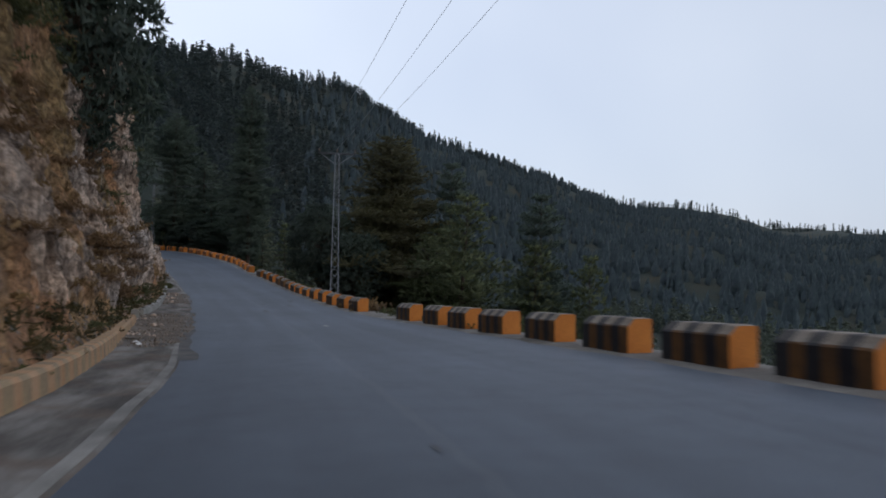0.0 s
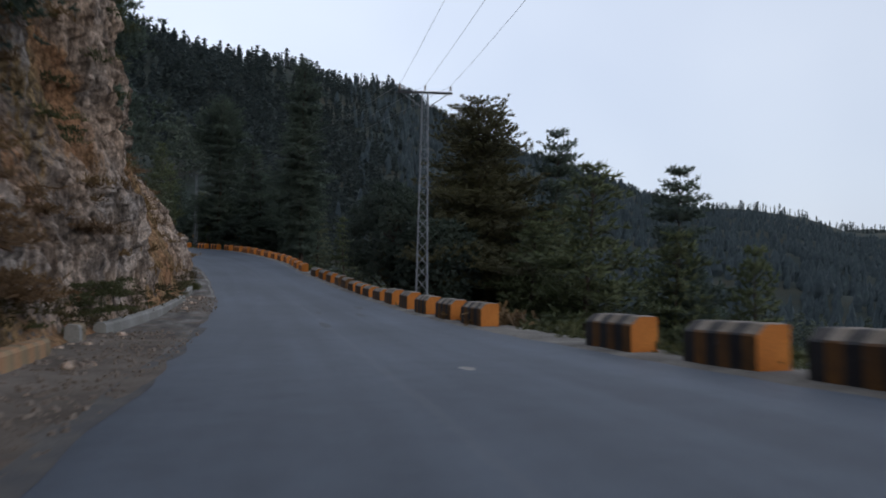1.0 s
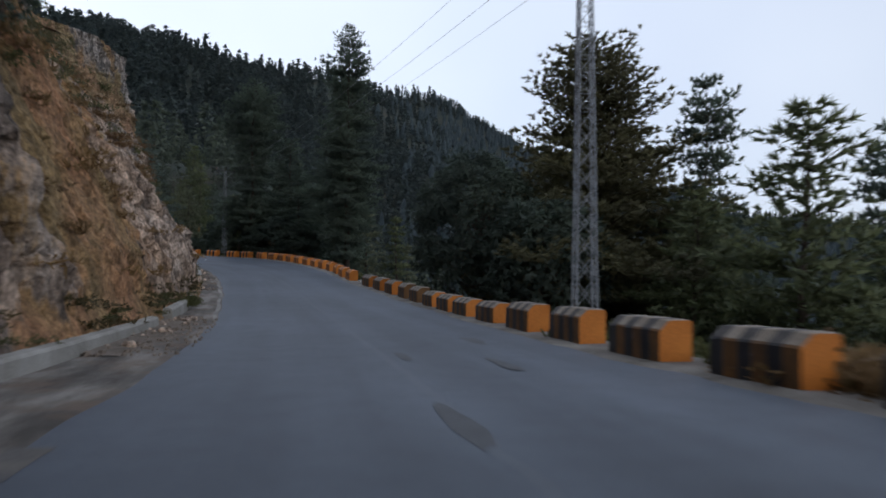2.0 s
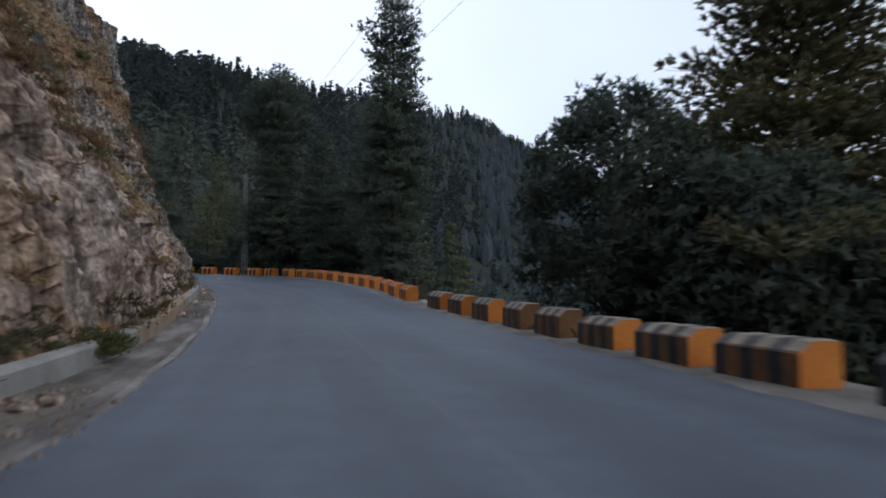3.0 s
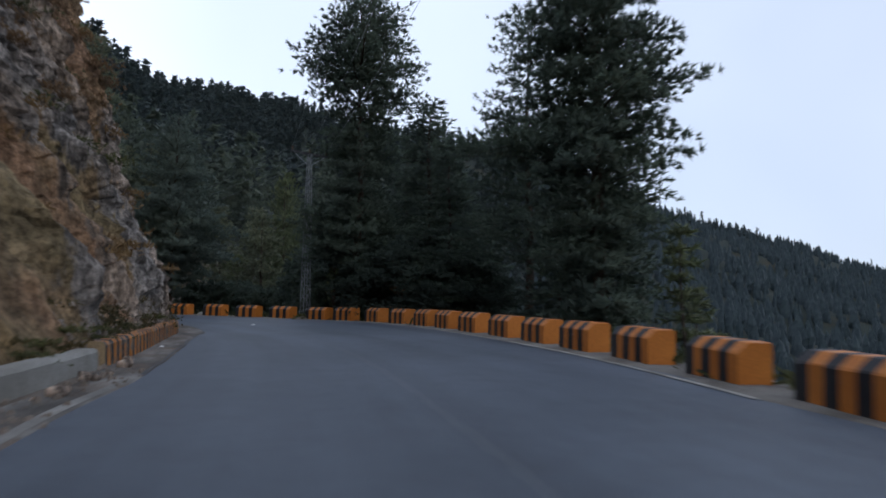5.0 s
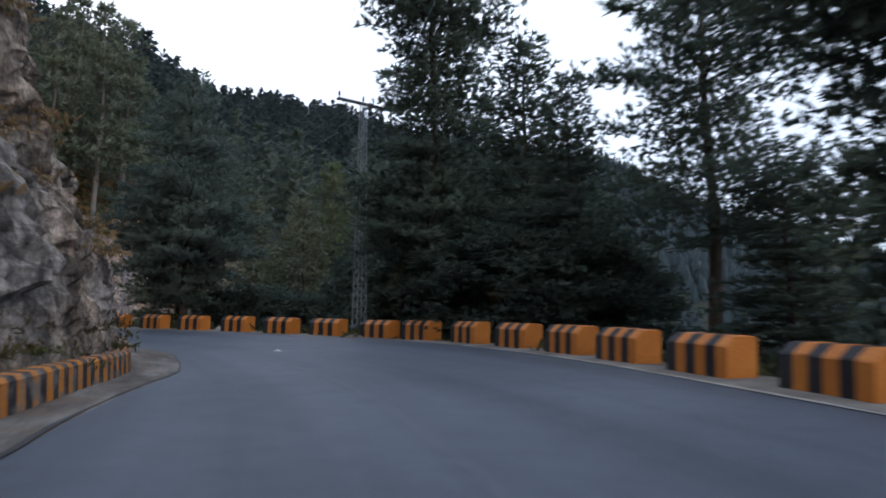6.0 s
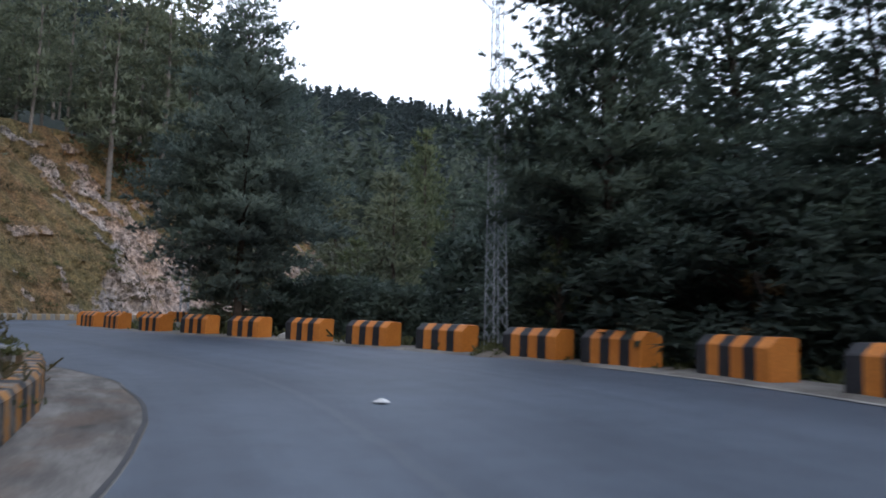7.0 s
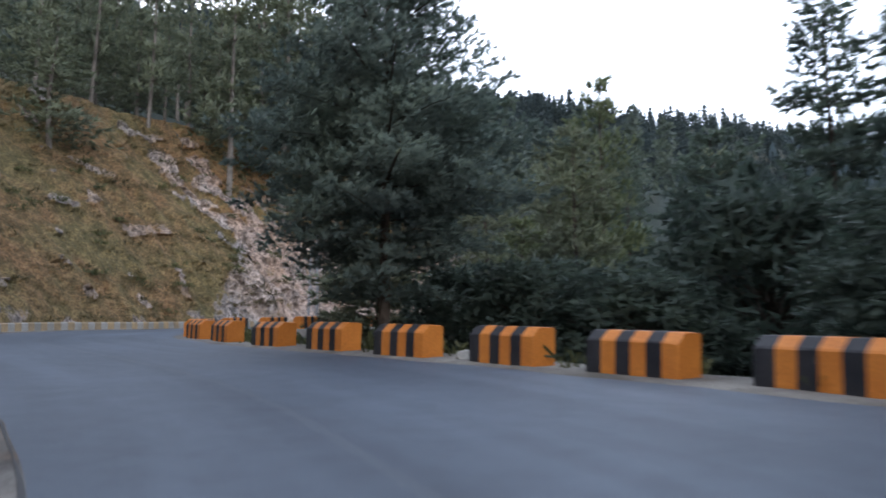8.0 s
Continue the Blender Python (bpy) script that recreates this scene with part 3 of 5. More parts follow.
def relief(s, h):
    """How far the face stands proud at s metres along the lane and h up, and how much soil lies there (0 to 1).
    Steep ribs of rock with earth and grass in the hollows between them."""
    q = s + 0.3 * h
    bend = 1.2 * noise.noise((s * 0.07, h * 0.09, 3))
    rib = ridged((q + bend) * 0.17, h * 0.035, 9) * 0.9
    rib2 = ridged((q + bend) * 0.5, h * 0.1, 14) * 0.42
    big = noise.noise((s * 0.075, h * 0.06, 1)) * 1.5
    if s < 145:
        wet = noise.noise((s * 0.11, h * 0.13, 21)) * 1.1 - 0.5 * rib - 0.45 * rib2 + float(np.interp(h, [0, 1.2, 4, 9, 16], [0.35, -0.05, 0.0, 0.25, 0.55]))
        wet += float(np.interp(s, [0, 12, 26, 40, 47, 56, 66, 76, 96, 104, 125], [0.2, 0.5, 0.5, -0.15, -0.2, 0.55, 0.25, 0.0, 0.1, -0.15, -0.2]))
        soil = step01(-0.45, 0.4, wet)
    else:
        face = step01(-2, 3, s - 179.5 - 1.2 * h + 2.5 * noise.noise((s * 0.3, h * 0.3, 15))) * step01(13.0, 8.0, h + 2.5 * noise.noise((s * 0.3, h * 0.3, 5)))
        crag = step01(5.5, 2.5, abs(s + 0.35 * h - 193.0)) * step01(0.02, 0.3, noise.noise((s * 0.45, h * 0.5, 8)) + 0.2) * step01(18, 15, h)
        low = step01(3.0, 0.5, h) * step01(-0.1, 0.25, noise.noise((s * 0.35, h * 0.4, 2)))
        spots = step01(0.2, 0.36, noise.noise((s * 0.5, h * 0.6, 31)))
        soil = 1 - max(face * 0.9, crag, low * 0.7, spots * 0.8)
        soil += 0.25 * noise.noise((s * 0.8, h * 0.8, 17)) * (soil < 0.9)
    hard = 1 - 0.6 * soil
    d3, c3 = noise.voronoi(Vector((q * 3.6, h * 2.8, 7.0)))
    qv = Vector((q * 0.9, h * 0.5, 0.3))
    d1, c1 = noise.voronoi(qv + noise.noise_vector(qv * 1.3) * 0.3)
    d2, c2 = noise.voronoi(Vector((q * 2.4, h * 1.5, 4.0)))
    chunk = noise.noise(c1[0] * 7.3) * 0.55 + min(d1[1] - d1[0], 0.35) * 0.5
    chip = noise.noise(c2[0] * 5.1) * 0.24 + min(d2[1] - d2[0], 0.3) * 0.22
    grit = 0.22 * noise.noise((q * 1.2, h * 0.8, 11)) + 0.2 * noise.noise((q * 2.6, h * 1.1, 6)) + 0.13 * noise.noise((q * 6, h * 4, 7))
    grit += (noise.noise(c3[0] * 4.3) * 0.2 + min(d3[1] - d3[0], 0.3) * 0.2) * float(np.interp(s, [70, 80, 98, 104], [0.8, 1.0, 1.1, 1.9]))
    out = big + rib + rib2 + (chunk + chip + grit) * hard - 0.35 * soil
    return out, min(max(soil, 0.0), 1.0), chip * hard


def cliff_at(s, h, rough=1.0, layer=False):
    """A point of the rock face: s metres along the lane, h metres up; with layer, its soil too."""
    f = (s + S0) / 0.5
    i = int(f)
    w = f - i
    wl = WALL[i] * (1 - w) + WALL[i + 1] * w
    p = np.array(place(i, wl)) * (1 - w) + np.array(place(i + 1, wl)) * w
    nn = LN[i] * (1 - w) + LN[i + 1] * w
    if h < 0:
        at = (p[0] - nn[0] * 0.25, p[1] - nn[1] * 0.25, p[2] + 0.12)
        return (at, 0.8) if layer else at
    k = float(np.interp(s, LEAN_S, LEAN_K))
    out = 0.55 + 0.35 * min(h / 0.6, 1) + (max(h - 0.5, 0) if s > 150 else min(max(h - 0.5, 0), 5.5) + max(h - 6.0, 0) * float(np.interp(s, [50, 62, 100, 112], [0.5, 1.0, 1.0, 0.45]))) * k
    x, y, z = p[0] - nn[0] * out, p[1] - nn[1] * out, p[2] + 0.3 + h
    grow = min(1.0, 0.12 + h / 2.2) * rough
    d, soil, chip = relief(s, h)
    d = (d - 0.55) * grow
    at = (x + nn[0] * d, y + nn[1] * d, z + 0.25 * chip * grow)
    return (at, soil) if layer else at


def cliff(name, s0, s1, ds, height, dh, mat, label, rough=1.0):
    st = np.arange(s0, s1, ds)
    hs = [-1.0] + list(np.arange(0, height, dh))
    n = len(hs)
    both = [cliff_at(s, h, rough, True) for s in st for h in hs]
    F = [(a * n + b - n, a * n + b, a * n + b + 1, a * n + b + 1 - n) for a in range(1, len(st)) for b in range(n - 1)]
    me = mesh_of(name, [v for v, _ in both], F, mat)
    me.attributes.new("soil", "FLOAT", "POINT").data.foreach_set("value", [v for _, v in both])
    return tagged(new(name, me), label, "cliff", kind="structure")


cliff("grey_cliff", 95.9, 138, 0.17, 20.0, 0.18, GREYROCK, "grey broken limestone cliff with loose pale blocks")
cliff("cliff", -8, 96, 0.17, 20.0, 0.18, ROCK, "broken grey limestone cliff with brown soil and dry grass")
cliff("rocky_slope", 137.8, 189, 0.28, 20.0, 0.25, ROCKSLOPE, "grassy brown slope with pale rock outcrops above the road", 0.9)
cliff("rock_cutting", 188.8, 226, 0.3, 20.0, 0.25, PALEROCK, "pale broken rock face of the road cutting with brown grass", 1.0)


def hilltop(s0, s1, depth):
    """The wooded ground that runs back from the cliff's upper edge."""
    V, F = [], []
    st = np.arange(s0, s1, 1.5)
    back = np.linspace(0.0, 1.0, 12) * depth
    n = len(back)
    for s in st:
        x, y, z = cliff_at(s, 19.4, 0.0)
        nn = LN[int((s + S0) / 0.5)]
        for b in back:
            dip = 0.3 + 0.012 * b + 0.25 * math.sin(0.21 * s) * math.sin(0.3 * b)
            V.append((x - nn[0] * b, y - nn[1] * b, z - dip))
    for a in range(1, len(st)):
        for b in range(n - 1):
            F.append((a * n + b - n, a * n + b, a * n + b + 1, a * n + b + 1 - n))
    me = mesh_of("hilltop", V, F, ROCKSLOPE)
    return tagged(new("hilltop", me), "brown grassy ground running back from the cliff top", "ground", kind="structure")


hilltop(-7.5, 150.0, 34.0)


def patch(name, s0, s1, inner, outer, mat, label, up=0.03):
    """A thin irregular layer on the apron."""
    ob = new(name, strip(name, idx(s0), idx(s1), [lambda i: inner(i) + wob(i, 21, 0.25), lambda i: (inner(i) + outer(i)) / 2, lambda i: outer(i) + wob(i, 23, 0.5)], mat, [lambda i: up + 0.08, lambda i: up, lambda i: 0.008], 0.015))
    tagged(ob, label, "soil", kind="structure")


patch("soil_patch", 24, 39, lambda i: WALL[i] - 0.4, lambda i: EDGE[i] + 0.15, DIRT, "brown soil and rubble spilled over the apron", 0.05)
patch("soil_patch", 50, 64, lambda i: WALL[i] - 0.4, lambda i: (WALL[i] + EDGE[i] * 2) / 3, DIRT, "brown soil and rubble spilled over the apron", 0.06)
patch("soil_patch", 80, 97, lambda i: WALL[i] - 0.3, lambda i: (WALL[i] * 2 + EDGE[i]) / 3, DIRT, "thin brown soil along the kerb wall", 0.05)


# ======== barrier blocks ========
B_LEN, B_DEEP, B_HIGH, B_FRONT, B_CH = 1.95, 0.62, 0.75, 0.57, 0.2


def block_meshes():
    """Body with a chamfered front top edge; six painted bands along its length, ends painted."""
    prof = [(0.0, -0.25), (0.0, B_FRONT - 0.02), (0.02, B_FRONT + 0.015), (B_CH - 0.02, B_HIGH - 0.015), (B_CH + 0.02, B_HIGH), (B_DEEP - 0.03, B_HIGH), (B_DEEP, B_HIGH - 0.03), (B_DEEP, -0.25)]
    n = len(prof)
    out = []
    for seed in range(5):
        rnd = random.Random(seed)
        edges = [0, 0.33, 0.64, 0.97, 1.28, 1.61, B_LEN]
        xs, band = [], []
        for k in range(6):
            for m in range(3):
                xs.append(edges[k] + (edges[k + 1] - edges[k]) * m / 3)
                band.append(k)
        xs.append(B_LEN)
        V, F, M = [], [], []
        for a, x in enumerate(xs):
            inset = 0.015 if a in (0, len(xs) - 1) else 0.0
            for b, (y, z) in enumerate(prof):
                wob_ = rnd.uniform(-0.008, 0.008)
                V.append((-x - wob_ * (0 < a < len(xs) - 1), y + inset * (0.5 - y) + wob_, z - (inset if z > 0.5 else 0) + wob_ * 0.6))
            if a:
                for b in range(n - 1):
                    o = a * n + b
                    F.append((o - n, o - n + 1, o + 1, o))
                    M.append(0 if band[a - 1] % 2 == 0 else 1)
        F += [tuple(range(n))[::-1], tuple(range(len(V) - n, len(V)))]
        M += [0, 1]
        # the run goes towards -x from the near end; near end is yellow
        M = [1 - m if f < len(M) - 2 else m for f, m in enumerate(M)]
        M[-2], M[-1] = 1, 0
        out.append((V, F, M))
    return out


BLOCKS = block_meshes()
block_me = [mesh_of("barrier_block", V, F, [BLACKP, YELLOW], M) for V, F, M in BLOCKS]


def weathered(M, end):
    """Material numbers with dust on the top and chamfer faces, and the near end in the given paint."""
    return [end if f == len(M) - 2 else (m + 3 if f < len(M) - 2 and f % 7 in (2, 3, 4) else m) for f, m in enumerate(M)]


SET = [BLACKP, SHADEDYELLOW, YELLOW, DUSTYB, DUSTY]
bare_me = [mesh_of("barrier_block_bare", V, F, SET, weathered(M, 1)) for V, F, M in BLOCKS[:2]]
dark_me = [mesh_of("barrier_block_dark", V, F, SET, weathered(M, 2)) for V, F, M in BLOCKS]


hole_ring = [(0.055 * math.cos(k * math.pi / 5), 0.055 * math.sin(k * math.pi / 5)) for k in range(10)]
hole_me = mesh_of("lifting_hole", [(-0.97 + a, -0.006, 0.43 + z) for a, z in hole_ring] + [(-0.97 + a * 0.8, 0.012, 0.43 + z * 0.8) for a, z in hole_ring],
                  [(k, (k + 1) % 10, 10 + (k + 1) % 10, 10 + k) for k in range(10)] + [tuple(range(10, 20))], DARKSTEEL)


def on_line(s):
    k = min(int(s / 0.25), len(BP) - 2)
    t = BP[k + 1] - BP[k]
    return BP[k], t / np.linalg.norm(t[:2])


def block_at(p, t, me, label, n):
    """p: the back corner of the near end; t: the way along the line."""
    a = math.atan2(t[1], t[0])
    ob = new("barrier_block", me)
    rnd = random.Random(n)
    # local -x runs along the line, local +y points away from the road
    ob.matrix_world = (Matrix.Translation((p[0], p[1], p[2] + rnd.uniform(-0.02, 0.02))) @ Matrix.Rotation(a + math.pi + rnd.uniform(-0.025, 0.025), 4, "Z")
                       @ Matrix.Rotation(math.atan2(t[2], 1.0), 4, "Y") @ Matrix.Translation((0, -B_DEEP, 0)))
    tagged(ob, label, "barrier block", "barrier blocks along the road edge")
    part("lifting_hole", hole_me, ob, "dark lifting hole in the front face")
    return ob


def s_near(x, y):
    return BS[np.argmin((BP[:, 0] - x) ** 2 + (BP[:, 1] - y) ** 2)]


L_STRIPE = "concrete barrier block with yellow and black painted stripes"
L_DARK = "weathered concrete barrier block with shade-darkened stripes and orange end"
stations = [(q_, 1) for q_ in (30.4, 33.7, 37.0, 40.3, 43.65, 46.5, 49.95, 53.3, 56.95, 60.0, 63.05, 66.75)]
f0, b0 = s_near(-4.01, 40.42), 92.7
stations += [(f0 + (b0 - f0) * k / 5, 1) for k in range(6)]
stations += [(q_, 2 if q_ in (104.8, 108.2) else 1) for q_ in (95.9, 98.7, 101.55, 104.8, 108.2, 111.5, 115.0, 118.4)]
stations += [(124.7 + 3.45 * k, 0) for k in range(4)] + [(138.45, 0), (141.45, 0), (144.45, 0)]
for x, y in [(-32.5, 106.46), (-34.28, 109.06), (-36.07, 111.59), (-38.01, 114.2), (-40.34, 116.74), (-42.92, 119.02), (-45.29, 120.51), (-48.4, 121.95), (-51.47, 123.0),
             (-54.58, 123.94), (-58.05, 125.0), (-61.41, 125.8), (-65.01, 126.9), (-69.1, 128.25)]:
    stations.append((s_near(x, y), 0))
for k in range(1, 14):
    stations.append((s_near(-69.1, 128.25) + 3.4 * k, 0))
for n, (s, kind) in enumerate(stations):
    p, t = on_line(s)
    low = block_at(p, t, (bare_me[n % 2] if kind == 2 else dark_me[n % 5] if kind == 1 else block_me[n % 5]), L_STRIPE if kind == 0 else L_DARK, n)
    if 92 < s < 103:
        low.scale.z = 0.84


# ======== lattice poles and wires ========
def lattice_pole(x, y, z0, z1, w0, w1, turn, arm=1.5, bar=1.0):
    root = new("power_pole")
    root.matrix_world = Matrix.Translation((x, y, z0)) @ Matrix.Rotation(turn, 4, "Z")
    tagged(root, "galvanised steel lattice power pole with a crossarm, behind the barrier", "power pole", "power poles along the road")
    h = z1 - z0
    cor = [(-1, -1), (1, -1), (1, 1), (-1, 1)]

    def leg(k, z):
        w = (w0 + (w1 - w0) * z / h) / 2
        return Vector((cor[k][0] * w, cor[k][1] * w, z))
    for k in range(4):
        part("leg", mesh_of("leg", *joined([beam(leg(k, -0.4), leg(k, h), 0.028 * bar)]), STEEL), root)
    zs, z = [0.15], 0.15
    while z < h - 0.3:
        z += max(0.4, 1.2 * (w0 + (w1 - w0) * z / h))
        zs.append(min(z, h))
    for k in range(4):
        bars = []
        for a, b in zip(zs[:-1], zs[1:]):
            j = (k + 1) % 4
            bars.append(beam(leg(k, a), leg(j, b), 0.012 * bar))
            bars.append(beam(leg(j, a), leg(k, b), 0.012 * bar) if a < h * 0.5 else beam(leg(k, b), leg(j, b), 0.012 * bar))
        part("bracing", mesh_of("bracing", *joined(bars), STEEL), root)["kind"] = "stuff"
    part("crossarm", mesh_of("crossarm", *joined([beam((-arm, -0.08, h), (arm, -0.08, h), 0.055), beam((-arm, 0.08, h), (arm, 0.08, h), 0.055)]), DARKSTEEL), root, "dark steel crossarm")
    for sx in (-1, 1):
        part("strut", mesh_of("strut", *joined([beam((sx * w1 / 2, 0, h - 0.75), (sx * arm * 0.85, 0, h - 0.03), 0.025)]), STEEL), root)
    tops = []
    for sx in (-0.93, 0.0, 0.93):
        pieces = [beam((sx * arm, 0, h), (sx * arm, 0, h + 0.32), 0.015, 6)]
        for m in range(3):
            pieces.append(beam((sx * arm, 0, h + 0.16 + 0.07 * m), (sx * arm, 0, h + 0.2 + 0.07 * m), 0.075 - 0.012 * m, 10, 0.045))
        part("insulator", mesh_of("insulator", *joined(pieces), CERAMIC), root, "brown ceramic insulator")
        tops.append(root.matrix_world @ Vector((sx * arm, 0, h + 0.36)))
    foot = [beam((0, 0, -0.6), (0, 0, 0.12), w0 * 0.95)]
    part("footing", mesh_of("footing", *joined(foot), CONCRETE), root, "concrete footing")
    return tops


def wire(a, b, sag, r=0.008):
    V, F = [], []
    for k in range(41):
        u = k / 40
        p = Vector(a).lerp(Vector(b), u)
        p.z -= sag * 4 * u * (1 - u)
        for m in range(3):
            V.append((p.x + r * math.cos(m * 2.1), p.y, p.z + r * math.sin(m * 2.1)))
            if k:
                o = k * 3
                F.append((o - 3 + m, o - 3 + (m + 1) % 3, o + (m + 1) % 3, o + m))
    ob = new("power_line", mesh_of("power_line", V, F, STEEL))
    tagged(ob, "thin grey overhead wire strung between the poles", "power line", "overhead wires")


P1 = lattice_pole(-7.74, 53.07, -3.3, 7.3, 0.56, 0.28, radians(10), 1.35)
P3 = lattice_pole(-47.95, 122.1, 0.3, 11.1, 0.47, 0.23, radians(56), 1.35, 0.68)
P4 = lattice_pole(-82.6, 145.1, 1.4, 11.5, 0.62, 0.3, radians(35), 1.35)
for k in range(3):
    wire(P1[k], P3[k], 1.6)
    wire(P3[k], P4[k], 1.0)
    wire(P1[k], P1[k] + Vector((24.0, -98.0, 5.0)), 2.2)


# ======== trees ========
def limb_bars(pts, r0, r1, sides=5):
    V, F = [], []
    n = len(pts)
    for k, p in enumerate(pts):
        r = r0 + (r1 - r0) * k / (n - 1)
        for m in range(sides):
            a = 2 * math.pi * m / sides
            V.append((p[0] + r * math.cos(a), p[1] + r * math.sin(a), p[2]))
            if k:
                o = k * sides
                F.append((o - sides + m, o - sides + (m + 1) % sides, o + (m + 1) % sides, o + m))
    return V, F


def sprays(rng, base, ways, size, blades=5, flat=0.5, needles=False, broad=0.2):
    """Tufts of thin leaf blades at the given places; arrays in, vertices and triangles out."""
    n = len(base)
    base = np.repeat(base, blades, 0)
    w = np.repeat(ways, blades, 0) + rng.normal(0, 0.75, (n * blades, 3)) * (1, 1, flat)
    w /= np.linalg.norm(w, axis=1)[:, None] + 1e-9
    ln = rng.uniform(0.6, 1.25, (n * blades, 1)) * np.repeat(size, blades)[:, None]
    side = np.cross(w, rng.normal(0, 1, (n * blades, 3)))
    side /= np.linalg.norm(side, axis=1)[:, None] + 1e-9
    a = base + side * ln * broad
    b = base - side * ln * broad
    c = base + w * ln + side * ln * 0.1
    d = base + w * ln - side * ln * 0.1
    if needles:
        V = np.stack([a, b, c], 1).reshape(-1, 3) if flat > 0.7 else np.stack([a * 0.6 + b * 0.4, b, c], 1).reshape(-1, 3)
        return V, np.arange(len(V)).reshape(-1, 3)
    V = np.stack([a, b, d, c], 1).reshape(-1, 3)
    return V, np.arange(len(V)).reshape(-1, 4)


def leaf_mesh(name, T, N, mat):
    """A mesh of loose leaf triangles T (n, 3, 3) that shade by the soft normals N (n, 3) of the crown they make up."""
    T = np.asarray(T, np.float32)
    n = len(T)
    g = np.cross(T[:, 1] - T[:, 0], T[:, 2] - T[:, 0])
    turn = (g * N).sum(1) < 0
    T[turn] = T[turn][:, ::-1]
    me = bpy.data.meshes.new(name)
    me.vertices.add(3 * n)
    me.vertices.foreach_set("co", T.ravel())
    me.loops.add(3 * n)
    me.loops.foreach_set("vertex_index", np.arange(3 * n, dtype=np.int32))
    me.polygons.add(n)
    me.polygons.foreach_set("loop_start", np.arange(0, 3 * n, 3, dtype=np.int32))
    me.polygons.foreach_set("use_smooth", np.ones(n, bool))
    me.materials.append(mat)
    me.update(calc_edges=True)
    N = N / (np.linalg.norm(N, axis=1)[:, None] + 1e-9)
    me.normals_split_custom_set_from_vertices(np.repeat(N, 3, 0).astype(np.float32).tolist())
    return me


def blades_at(rng, base, ways, out, count, length, width, spread=0.6):
    """Needle blades fanning from each base; out: the crown's outward way there. Gives triangles and their normals."""
    base, ways, out = (np.repeat(a, count, 0) for a in (base, ways, out))
    n = len(base)
    w = ways + rng.normal(0, spread, (n, 3))
    w /= np.linalg.norm(w, axis=1)[:, None] + 1e-9
    ln = length * rng.uniform(0.55, 1.2, (n, 1))
    side = np.cross(w, rng.normal(0, 1, (n, 3)))
    side *= width * 0.5 / (np.linalg.norm(side, axis=1)[:, None] + 1e-9)
    base = base - w * ln * 0.15
    T = np.stack([base + side, base - side, base + w * ln], 1)
    return T, out * 0.8 + w * 0.4 + rng.normal(0, 0.15, (n, 3)) + (0, 0, 0.3)


